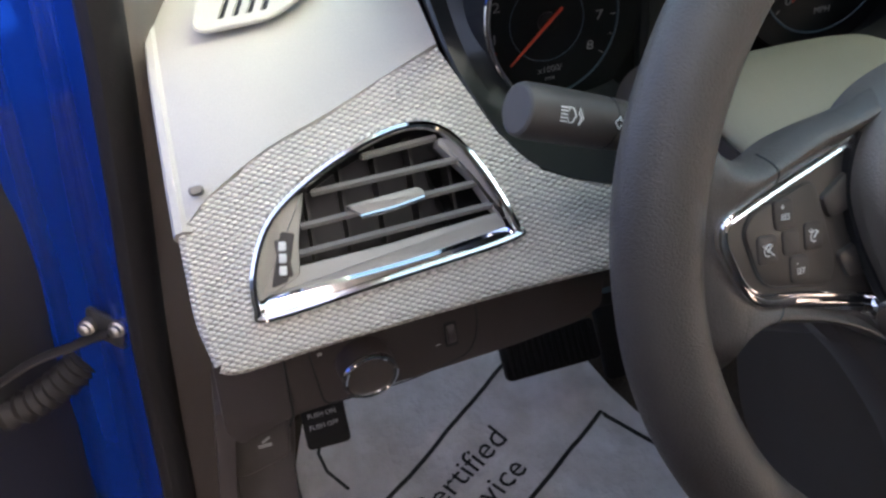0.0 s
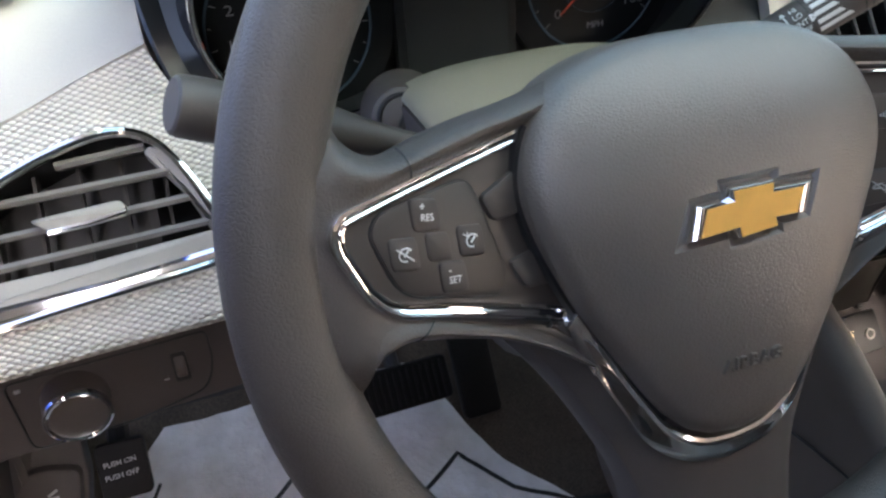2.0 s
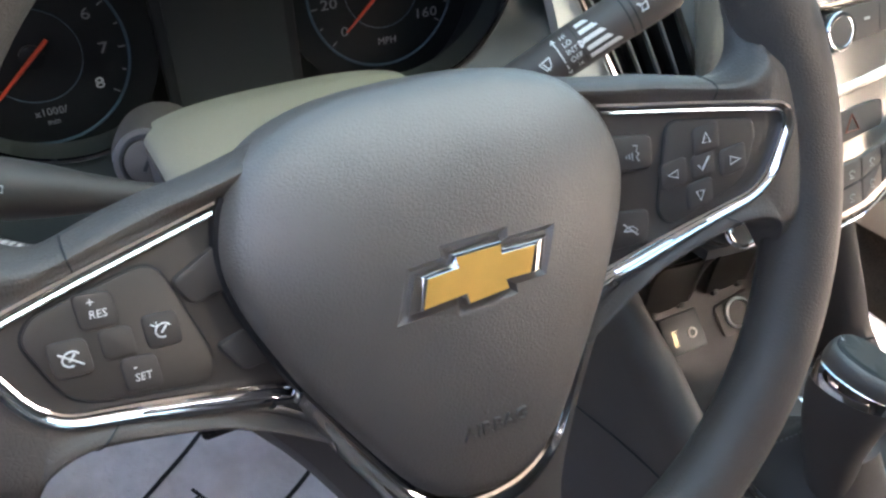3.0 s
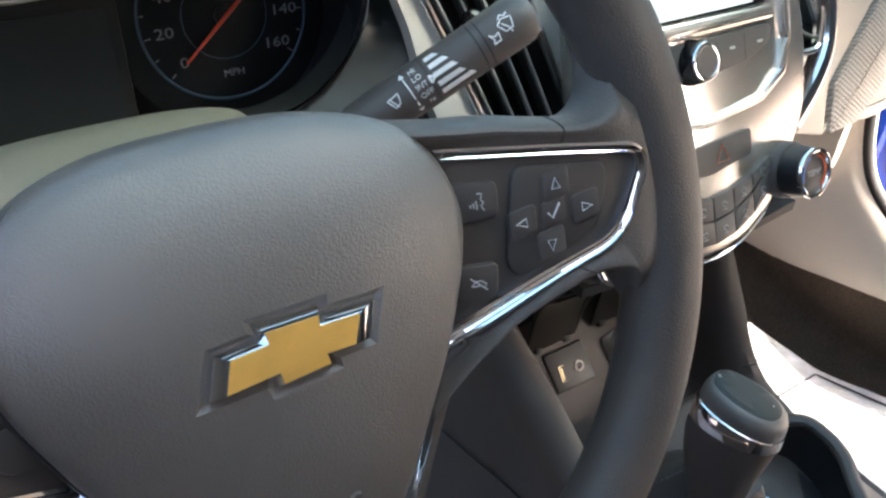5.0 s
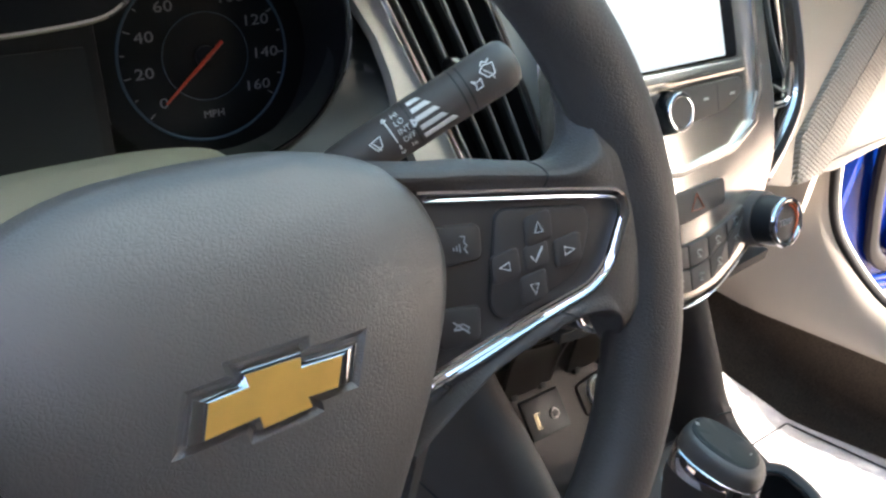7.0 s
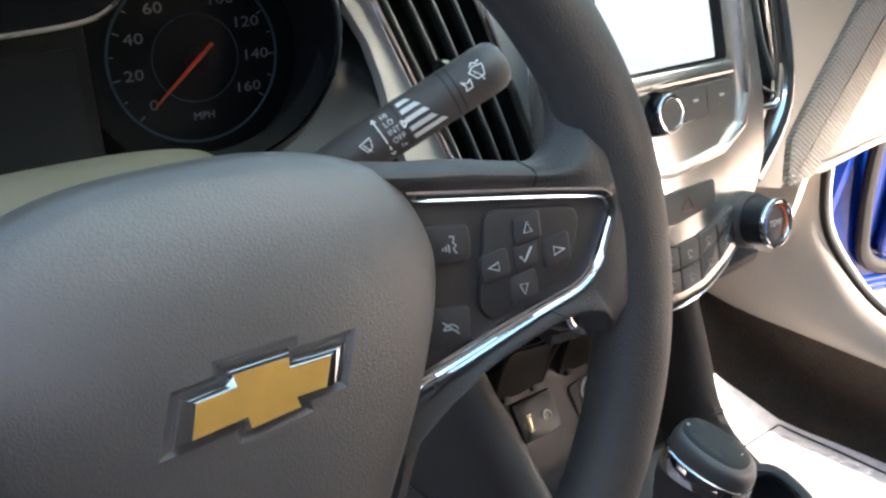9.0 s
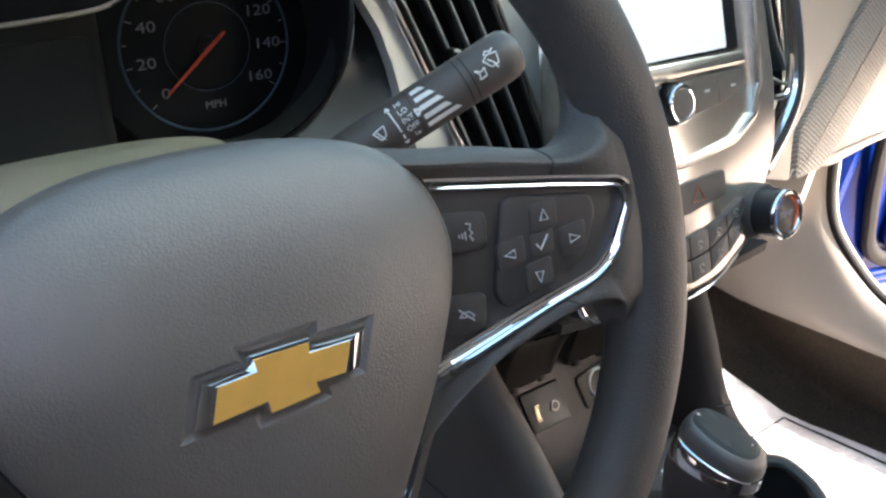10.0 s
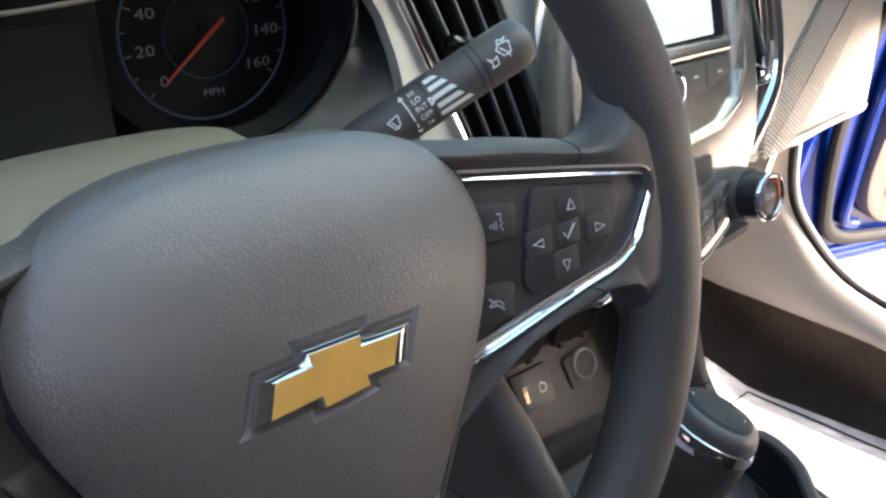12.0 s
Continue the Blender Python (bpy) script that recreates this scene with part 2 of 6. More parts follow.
def inset(outline, d):
    """The outline moved inwards by d."""
    pts, n, out = [Vector(p[:2]) for p in outline], len(outline), []
    area = sum(pts[i].x * pts[(i + 1) % n].y - pts[(i + 1) % n].x * pts[i].y for i in range(n))
    sgn = 1 if area > 0 else -1
    for i, p in enumerate(pts):
        t = (pts[(i + 1) % n] - pts[i - 1])
        if t.length < 1e-9:
            t = Vector((1, 0))
        t.normalize()
        out.append(p + sgn * d * Vector((-t.y, t.x)))
    return out


def slab(outline, m, n0, n1, edge=0.0):
    """A plate from level n0 to n1 with a rounded upper edge."""
    levels = [(0, n0), (0, n1 - edge)]
    if edge:
        levels += [(edge * 0.3, n1 - edge * 0.3), (edge, n1)]
    else:
        levels[-1] = (0, n1)
    rings = [[m @ Vector((p[0], p[1], n)) for p in (inset(outline, d) if d else outline)] for d, n in levels]
    return loft(rings, True, True, True)


def plate(outer, holes, m, n0, n1):
    """A plate with openings through it."""
    bm = bmesh.new()
    edges = []
    for loop in (outer, *holes):
        vs = [bm.verts.new((p[0], p[1], n1)) for p in loop]
        edges += [bm.edges.new((vs[i], vs[(i + 1) % len(vs)])) for i in range(len(vs))]
    fill = bmesh.ops.triangle_fill(bm, use_beauty=True, use_dissolve=False, edges=edges, normal=(0, 0, 1))
    faces = [f for f in fill["geom"] if isinstance(f, bmesh.types.BMFace)]
    ext = bmesh.ops.extrude_face_region(bm, geom=faces)
    for v in [g for g in ext["geom"] if isinstance(g, bmesh.types.BMVert)]:
        v.co.z = n0
    bmesh.ops.recalc_face_normals(bm, faces=bm.faces)
    bm.transform(m)
    return bm


def sweep(path, section, normal, closed=False, cap=True, scale=None):
    """A section (side, out) carried along a path; out points along the normal (one vector, or one a point)."""
    path = [Vector(p) for p in path]
    n, rings = len(path), []
    for i, p in enumerate(path):
        a = path[i - 1] if (closed or i) else p
        b = path[(i + 1) % n] if (closed or i < n - 1) else p
        t = (b - a).normalized()
        nn = Vector(normal[i]) if isinstance(normal, list) else Vector(normal)
        side = t.cross(nn).normalized()
        out = side.cross(t).normalized()
        k = scale[i] if scale else 1.0
        rings.append([p + (side * s + out * o) * k for s, o in section])
    return loft(rings, True, cap and not closed, cap and not closed, loop=closed)


def oval(a, b, n=12):
    return [(a * math.cos(2 * math.pi * i / n), b * math.sin(2 * math.pi * i / n)) for i in range(n)]


def tube(path, r, n=10, closed=False, scale=None):
    """A round bar along a path."""
    path = [Vector(p) for p in path]
    d = (path[-1] - path[0]) if not closed else path[len(path) // 3] - path[0]
    ref = Vector((0, 0, 1)) if abs(d.normalized().z) < 0.8 else Vector((0, 1, 0.1))
    if closed:
        ref = (path[len(path) // 3] - path[0]).cross(path[2 * len(path) // 3] - path[0]).normalized()
    return sweep(path, oval(r, r, n), ref, closed, True, scale)


def turned(profile, m, n=32, cap0=True, cap1=True):
    """A turned body: profile rows of (radius, height)."""
    return loft([[m @ Vector((r * math.cos(2 * math.pi * i / n), r * math.sin(2 * math.pi * i / n), h)) for i in range(n)] for r, h in profile], True, cap0, cap1)


def block(m, size, edge=0.003):
    """A box with rounded edges, centred in the frame m."""
    x, y, z = (s / 2 for s in size)
    o = rounded(rect(0, 0, 2 * x, 2 * y), min(edge * 2, x, y), 3)
    e = min(edge, z * 0.9, x * 0.9, y * 0.9)
    rings = [[m @ Vector((p[0], p[1], n)) for p in (inset(o, d) if d else o)] for d, n in ((e, -z), (e * 0.3, -z + e * 0.3), (0, -z + e), (0, z - e), (e * 0.3, z - e * 0.3), (e, z))]
    return loft(rings, True, True, True)


def surface(rows, thick, out):
    """A bent sheet through rows of points, thickened against the direction out."""
    o = Vector(out).normalized() * thick
    rows = [[Vector(p) for p in r] for r in rows]
    rings = [r + [p - o for p in reversed(r)] for r in rows]
    return loft(rings, True, True, True)


def smooth_rows(rows, k=5):
    """Rows of control points refined both ways."""
    rows = [curve_through(r, False, k) for r in rows]
    cols = [curve_through(list(c), False, k) for c in zip(*rows)]
    return [list(r) for r in zip(*cols)]


def join(*parts):
    out = bmesh.new()
    for b in parts:
        me = bpy.data.meshes.new("tmp")
        b.to_mesh(me)
        b.free()
        out.from_mesh(me)
        bpy.data.meshes.remove(me)
    return out


def letters(text, m, size, depth=0.0003, align="CENTER", spacing=1.0):
    """Raised writing in the frame m, centred on its origin."""
    cu = bpy.data.curves.new("text", "FONT")
    cu.body, cu.size, cu.extrude, cu.align_x, cu.align_y = text, size, depth, align, "CENTER"
    cu.space_character = spacing
    cu.resolution_u = 2
    ob = bpy.data.objects.new("text", cu)
    scene.collection.objects.link(ob)
    dg = bpy.context.evaluated_depsgraph_get()
    me = bpy.data.meshes.new_from_object(ob.evaluated_get(dg))
    bpy.data.objects.remove(ob)
    bpy.data.curves.remove(cu)
    bm = bmesh.new()
    bm.from_mesh(me)
    bpy.data.meshes.remove(me)
    bm.transform(m)
    return bm


BASE = {}


def mesh_of(name, bm, mat, base, sharp=35):
    bm.transform(Matrix.Translation(-Vector(base)))
    me = bpy.data.meshes.new(name)
    bm.to_mesh(me)
    bm.free()
    me.materials.append(mat)
    me.polygons.foreach_set("use_smooth", [True] * len(me.polygons))
    me.set_sharp_from_angle(angle=radians(sharp))
    return me


def thing(name, base, label, category, group="", kind=""):
    """An empty at a thing's base, to hold its parts."""
    ob = new(name)
    ob.empty_display_size = 0.02
    ob.location = (base[0], base[1], base[2] + Z0)
    BASE[ob.name] = Vector(base)
    return tagged(ob, label, category, group, kind)


def solo(name, bm, mat, base, label, category, group="", kind=""):
    """A thing that is one mesh."""
    ob = new(name, mesh_of(name, bm, mat, base))
    ob.location = (base[0], base[1], base[2] + Z0)
    BASE[ob.name] = Vector(base)
    return tagged(ob, label, category, group, kind)


def part(name, bm, mat, parent, label=""):
    """One mesh under a thing or under a part."""
    root = parent
    while root.parent:
        root = root.parent
    ob = new(name, mesh_of(name, bm, mat, BASE[root.name]))
    ob.parent = parent
    if label:
        tagged(ob, label)
    return ob


# ---- setting: ground, body shell, floor ----
solo("ground", surface([[(x, y, -Z0) for x in (-400, -8, 8, 400)] for y in (-400, -8, 8, 400)], 0.05, (0, 0, 1)), ROAD, (0, 0, -Z0), "tan gravelly asphalt ground around the parked car", "ground", kind="structure")

MIDX = 0.335
shell = thing("car_body", (0.335, -0.3, -0.70), "blue painted metal car body with open front doors", "car body", kind="structure")
# unseen roof, stretched past its true right edge to shade the passenger's dashboard
roof_rows = smooth_rows([[(-0.265, y, 0.44 + d), (-0.08, y, 0.495 + d), (0.335, y, 0.515 + d), (0.79, y, 0.495 + d), (1.15, y, 0.43 + d)] for y, d in ((-1.3, -0.03), (-0.8, 0.0), (-0.48, -0.005), (-0.17, -0.030))], 4)
part("roof", surface(roof_rows, 0.03, (0, 0, 1)), BLUE, shell)
part("headliner", surface([[Vector(p) - Vector((0, 0, 0.034)) for p in r] for r in roof_rows], 0.012, (0, 0, 1)), HEADLINER, shell, "beige cloth headliner")
for side in (-1, 1):
    sx = MIDX + side * 0.70
    part("body_side", surface([[(sx, -1.35, -0.65), (sx, -1.0, -0.65), (sx, -0.62, -0.65)], [(sx, -1.35, 0.0), (sx, -1.0, 0.0), (sx, -0.62, 0.0)], [(sx - side * 0.01, -1.35, 0.06), (sx - side * 0.01, -1.0, 0.05), (sx - side * 0.01, -0.62, 0.04)]] + ([[(-0.30, -1.35, 0.43), (-0.29, -1.0, 0.44), (-0.28, -0.62, 0.44)]] if side < 0 else []), 0.05, (side, 0, 0)), TAUPE, shell, "taupe inner trim of the body side")
    if side < 0:
        # added out of view: holds back low light from the open driver's door
        part("shade_wall", surface([[(x - 0.25 * max(0.0, y), y, z) for y in (-0.70, -0.35, 0.0, 0.06)] for x, z in ((-0.48, -0.62), (-0.48, -0.3), (-0.475, 0.0), (-0.46, 0.10), (-0.39, 0.27))], 0.03, (-1, 0, 0)), TAUPE, shell, "unseen plain taupe wall added to shade the driver's side")
    else:
        # added out of view: keeps the sun off the passenger's dashboard, not the mat
        part("shade_wall", surface([[(x, y, z) for y in (-0.60, -0.25, 0.27)] for x, z in ((1.06, -0.10), (1.05, 0.10), (0.98, 0.44))], 0.03, (1, 0, 0)), TAUPE, shell, "unseen plain taupe wall added to shade the passenger's side")
    part("windscreen_pillar", tube(curve_through([(MIDX + side * 0.555, -0.16, 0.41), (MIDX + side * 0.65, 0.40, 0.22), (MIDX + side * 0.70, 0.78, 0.03)], False, 6), 0.030, 10), HEADLINER, shell, "beige windscreen pillar trim")
    part("middle_pillar", tube(curve_through([(sx - side * 0.01, -0.60, -0.60), (sx - side * 0.01, -0.61, 0.03), (MIDX + side * 0.56, -0.70, 0.43)], False, 6), 0.040, 10), TAUPE, shell, "taupe middle pillar trim")
    part("rear_pillar", tube(curve_through([(sx - side * 0.01, -1.5, 0.03), (MIDX + side * 0.54, -1.28, 0.40)], False, 6), 0.06, 10), HEADLINER, shell, "beige rear pillar trim")
# added wall behind the view; stops rear light that would brighten the lower hub
part("rear_shade_wall", block(frame_of((MIDX, -0.92, -0.13), (1, 0, 0), (0, 1, 0)), (1.36, 1.10, 0.05), 0.02), TAUPE, shell, "unseen taupe wall added to block light from the cabin's rear")
part("bonnet", surface(smooth_rows([[(x, y, z - 0.05 * ((x - 0.335) / 0.7) ** 2) for x in (-0.40, 0.0, 0.335, 0.67, 1.07)] for y, z in ((0.86, 0.03), (1.2, 0.0), (1.7, -0.06), (1.9, -0.2))], 3), 0.03, (0, 0, 1)), BLUE, shell, "blue bonnet ahead of the windscreen")
part("windscreen", surface(smooth_rows([[(MIDX + f * w, y + 0.05 * (1 - f * f), z) for f in (-1, -0.5, 0, 0.5, 1)] for y, z, w in ((-0.17, 0.466, 0.55), (0.11, 0.362, 0.60), (0.45, 0.20, 0.65), (0.76, 0.04, 0.69))], 3), 0.004, (0, -0.5, 1)), GLASS, shell, "green tinted windscreen")
part("scuttle", surface([[(-0.36, y, z), (0.335, y, z + 0.015), (1.03, y, z)] for y, z in ((0.55, 0.035), (0.70, 0.03), (0.87, 0.025))], 0.02, (0, 0, 1)), BLACK, shell, "black scuttle under the windscreen")
part("firewall", surface([[(-0.47, y, z), (0.335, y, z), (1.1, y, z)] for y, z in ((0.56, -0.70), (0.70, -0.55), (0.74, -0.2), (0.74, 0.02))], 0.02, (0, -1, 0)), BLACK, shell, "black firewall lining")

solo("floor", surface([[(x, y, -0.672 + 0.25 * max(0, y - 0.42)) for x in (-0.44, -0.2, 0.1, 0.25, 0.45, 0.7, 0.98)] for y in (-1.3, -0.6, -0.2, 0.1, 0.3, 0.42, 0.52, 0.62)], 0.03, (0, 0, 1)), CARPET, (0.3, 0, -0.7), "dark brown carpeted car floor", "floor", kind="structure")

# ---- steering wheel ----
RAKE = radians(24)
UN = Vector((0, -math.cos(RAKE), math.sin(RAKE)))
UV = Vector((0, math.sin(RAKE), math.cos(RAKE)))
WM = frame_of((0, 0, 0), (1, 0, 0), UN)


def smoothstep(t):
    t = max(0.0, min(1.0, t))
    return t * t * (3 - 2 * t)


def pad_n(u):
    """Height of the switch panel above the wheel plane."""
    return 0.0015 + 0.33 * (u - 0.118)


# inner line along the chrome surround and outer line along the edge of the spoke, in pairs
SKIN = [
    ((0.020, 0.0462), (0.020, 0.0605)), ((0.048, 0.0452), (0.050, 0.0585)), ((0.071, 0.0415), (0.077, 0.0535)), ((0.095, 0.0375), (0.098, 0.0505)), ((0.115, 0.0342), (0.117, 0.0462)),
    ((0.128, 0.0320), (0.1285, 0.0440)), ((0.138, 0.0302), (0.1360, 0.0460)), ((0.1460, 0.0288), (0.1415, 0.0520)), ((0.1490, 0.0280), (0.1436, 0.0620)), ((0.1508, 0.0268), (0.1436, 0.0745)), ((0.1517, 0.0250), (0.1560, 0.0600)),
    ((0.1512, 0.0195), (0.1650, 0.0220)), ((0.1475, 0.0110), (0.1665, 0.0020)), ((0.1435, 0.0020), (0.1645, -0.0200)), ((0.1400, -0.0030), (0.1610, -0.0390)), ((0.1388, -0.0043), (0.1555, -0.0420)), ((0.1370, -0.0058), (0.1512, -0.0325)),
    ((0.1330, -0.0078), (0.1465, -0.0248)), ((0.1240, -0.0108), (0.1380, -0.0204)), ((0.1142, -0.0138), (0.1260, -0.0222)), ((0.0905, -0.0262), (0.0985, -0.0312)), ((0.0745, -0.0365), (0.0780, -0.0412)), ((0.0560, -0.0520), (0.0580, -0.0555)),
]


def skin_height(u, v, f):
    """Height of the spoke's skin at a share f from its inner to its outer line, rising smoothly into the rim."""
    n0, r = pad_n(u), math.hypot(u, v)
    crest = max(n0 + 0.0030, -0.0040 - 0.24 * max(0.0, 0.085 - u))
    n = n0 + 0.0006 + (crest - n0) * smoothstep(f / 0.55) + 0.0010 * math.sin(math.pi * f)
    fall = 0.0115 * max(0.0, (f - 0.5) / 0.5) ** 2.4
    b = smoothstep((r - 0.128) / 0.033)
    keep = 1 - smoothstep((r - 0.1565) / 0.008)
    flare = 0.55 * (max(0.0, v - 0.043) + max(0.0, -0.0200 - v)) * b * (1 - smoothstep((r - 0.160) / 0.006))
    return n * (1 - b) + 0.0128 * b - fall * keep - flare


def dome_height(u, v, q):
    """Height of the airbag cover at a share q from its middle to its edge."""
    return 0.0128 - 0.0128 * q ** 2.7 - 0.0085 * max(0.0, v / 0.066) ** 2 - 0.0045 * max(0.0, (q - 0.93) / 0.07) ** 2


def radius_at(outline, c, a):
    """Distance from c to a closed outline in the direction a."""
    d = Vector((math.cos(a), math.sin(a)))
    best = 0.0
    for i, p in enumerate(outline):
        e = outline[(i + 1) % len(outline)] - p
        det = d.x * -e.y + e.x * d.y
        if abs(det) < 1e-12:
            continue
        w = p - c
        t = (w.x * -e.y + e.x * w.y) / det
        k = (d.x * w.y - d.y * w.x) / det
        if t > 0 and -1e-6 <= k <= 1 + 1e-6:
            best = max(best, t)
    return best


def steering_wheel():
    w = thing("steering_wheel", (0, 0.02, -0.02), "grey leather steering wheel with chrome trimmed spokes and gold emblem", "steering wheel")
    ring, scales = [], []
    for i in range(160):
        a = 2 * math.pi * i / 160
        r = 0.1712 * (1 - 0.045 * max(0.0, -math.sin(a)) ** 5)
        ring.append(WM @ Vector((r * math.cos(a), r * math.sin(a), 0.002)))
        grip = math.exp(-((math.degrees(math.asin(abs(math.sin(a)))) - 12) / 22) ** 2)
        scales.append(1.0 + 0.05 * grip)
    part("rim", sweep(ring, oval(0.0165, 0.0155, 24), UN, True, scale=scales), WHEEL, w, "grey grained leather rim")
    inner = curve_through([Vector(p) for p, _ in SKIN], False, 5)
    outer = curve_through([Vector(q) for _, q in SKIN], False, 5)
    steps = (0.0, 0.06, 0.14, 0.24, 0.35, 0.46, 0.57, 0.67, 0.76, 0.84, 0.91, 0.96, 1.0)
    for s in (-1, 1):
        # leather skin of the spoke, wrapped round the switch panel from the hub to the rim and back
        def skin_point(i, f, lift=0.0):
            p = inner[i] + (outer[i] - inner[i]) * f
            return WM @ Vector((s * p.x, p.y, skin_height(p.x, p.y, f) + lift))

        rows = []
        for i, (a, b) in enumerate(zip(inner, outer)):
            back = -0.020 + 0.010 * smoothstep((a.x - 0.105) / 0.03)
            rows.append([WM @ Vector((s * a.x, a.y, back))] + [skin_point(i, f) for f in steps] + [WM @ Vector((s * (b.x * 0.94 + a.x * 0.06), b.y * 0.94 + a.y * 0.06, back))])
        part("spoke", loft(rows, True, True, True), WHEEL, w, "grey leather covered spoke")
        for i in (22, 93):
            part("seam", tube([skin_point(i, f, 0.0001) for f in steps], 0.00042, 5), BLACK, w)
        # switch panel in its chrome surround
        pm = frame_of(WM @ Vector((s * 0.118, 0.01, 0.002)), Vector((1, 0, 0)) + s * 0.35 * UN, UN - s * 0.35 * Vector((1, 0, 0)))
        path = [(0.074, 0.0352), (0.050, 0.0315), (-0.0095, 0.0222), (-0.0335, 0.0178), (-0.0355, 0.0105), (-0.0270, -0.0085), (-0.0190, -0.0165), (0.0040, -0.0235), (0.0420, -0.0370), (0.072, -0.0482)]
        fit = rounded(path, [0, 0.01, 0.01, 0.006, 0.006, 0.012, 0.009, 0.02, 0.01, 0], 3)[3:-3]
        line = [pm @ Vector((-s * u, v, 0.0008)) for u, v in fit]
        groove = [(0.0027, -0.0022), (0.0028, 0.0006), (0.0022, 0.0016), (0.0012, 0.0018), (0.0003, 0.0008), (-0.0008, 0.0003), (-0.0016, 0.0008), (-0.0023, 0.0006), (-0.0027, -0.0004), (-0.0027, -0.0022)]
        section = [(-s * a, b) for a, b in groove]
        part("spoke_trim", sweep(line, section, (UN - s * 0.35 * Vector((1, 0, 0))), False, True, [1.0 + 0.65 * smoothstep((-0.014 - v) / 0.022) for u, v in fit]), CHROME, w, "bright chrome spoke surround")
        pad = part("switch_pad", slab([(-s * u, v) for u, v in fit], pm, -0.006, -0.0004, 0.0004), PAD, w, "dark taupe switch panel")
        cluster = rounded([(0.0200, 0.0212), (-0.0185, 0.0168), (-0.0232, 0.0110), (-0.0152, -0.0126), (0.0270, -0.0250), (0.0310, -0.0165)], [0.008, 0.005, 0.005, 0.009, 0.006, 0.006], 4) if s < 0 else rounded([(0.0160, 0.0205), (-0.0195, 0.0152), (-0.0212, 0.0090), (-0.0150, -0.0098), (0.0185, -0.0228), (0.0235, -0.0165)], [0.005, 0.005, 0.004, 0.008, 0.006, 0.005], 4)
        cl = [(-s * u, v) for u, v in cluster]
        part("groove", sweep([pm @ Vector((*p, -0.0002)) for p in cl], oval(0.0006, 0.0004, 6), UN, True), BLACK, pad)
        part("button_surround", slab(cl, pm, -0.002, 0.0012, 0.0011), PAD, pad)
        spots = ((-0.0011, 0.0122), (-0.0118, 0.0014), (0.0065, -0.0116), (0.0163, -0.0011), (0.0023, 0.0004)) if s < 0 else ((0.0005, 0.0105), (-0.0103, -0.0002), (0.0048, -0.0118), (0.0150, -0.0015), (0.0025, 0.0000))
        for i, (u, v) in enumerate(spots):
            size = 0.0116 if i < 4 else 0.0104
            b = rounded([(-s * (u + a), v + c - 0.18 * a) for a, c in ((-size / 2, -size / 2), (size / 2, -size / 2), (size / 2, size / 2), (-size / 2, size / 2))], 0.0026, 4)
            part("button", slab(b, pm, 0.0, 0.0021 if i < 4 else 0.0019, 0.0011), BUTTON, pad)
        side = (((0.0230, 0.0125), (0.0440, 0.0200), (0.0440, 0.0030), (0.0280, 0.0022)), ((0.0320, -0.0135), (0.0560, -0.0110), (0.0640, -0.0280), (0.0390, -0.0262))) if s < 0 else (((0.0225, 0.0168), (0.0420, 0.0190), (0.0420, 0.0030), (0.0235, 0.0030)), ((0.0265, -0.0140), (0.045, -0.0125), (0.045, -0.0290), (0.0285, -0.0280)))
        for quad in side:
            part("side_button", slab(rounded([(-s * u, v) for u, v in quad], 0.0035, 4), pm, -0.001, 0.0018, 0.0014), BUTTON, pad)
        if s < 0:
            for txt, u, v, h in (("+", -0.0022, 0.0152, 0.0048), ("RES", -0.0009, 0.0112, 0.0040), ("-", 0.0048, -0.0086, 0.0048), ("SET", 0.0065, -0.0126, 0.0040)):
                part("print", letters(txt, pm @ pose(u, v, 0.0022, 0, 0, -10), h * 0.88, 0.0001), INK, pad)
            for u, v in ((-0.0118, 0.0014), (0.0163, -0.0011)):
                part("print", join(tube([pm @ Vector((u + 0.0026 * math.cos(a), v + 0.0022 * math.sin(a), 0.0022)) for a in [x * 0.4 for x in range(1, 13)]], 0.00032, 5), tube([pm @ Vector((u - 0.0008, v - 0.0006, 0.0022)), pm @ Vector((u + 0.0014, v + 0.0012, 0.0022))], 0.00042, 5)), INK, pad)
            part("print", tube([pm @ Vector((-0.0150, 0.0040, 0.0022)), pm @ Vector((-0.0088, -0.0014, 0.0022))], 0.00032, 5), INK, pad)
            part("print", tube([pm @ Vector((0.0128, 0.0020, 0.0022)), pm @ Vector((0.0146, 0.0006, 0.0022)), pm @ Vector((0.0146, 0.0022, 0.0022))], 0.00030, 5), INK, pad)
        else:
            for i, (u, v) in enumerate(spots[:4]):
                a0 = (90, 0, 270, 180)[i]
                tri = [pm @ (Vector((-u, v, 0.0022)) + Vector((0.0024 * math.cos(radians(a0 + d)) * (1.15 if d == 0 else 0.9), 0.0024 * math.sin(radians(a0 + d)) * (1.15 if d == 0 else 0.9), 0))) for d in (0, 130, 230)]
                part("print", tube(tri, 0.00032, 5, True), INK, pad)
            part("print", tube([pm @ Vector((-0.0047, 0.0004, 0.0020)), pm @ Vector((-0.0032, -0.0020, 0.0020)), pm @ Vector((0.0002, 0.0034, 0.0020))], 0.00042, 5), INK, pad)
            u, v = -0.0310, 0.0100
            part("print", join(*[tube([pm @ Vector((u + a, v + b, 0.0019)) for a, b in pts], 0.00036, 5) for pts in (((0.0000, 0.0036), (0.0018, 0.0032), (0.0012, 0.0010), (0.0022, -0.0002), (0.0010, -0.0012), (0.0020, -0.0032)), ((-0.0006, 0.0008), (-0.0006, -0.0024)), ((-0.0018, 0.0002), (-0.0018, -0.0018)), ((-0.0030, -0.0002), (-0.0030, -0.0014)))]), DIMINK, pad)
            u, v = -0.0355, -0.0208
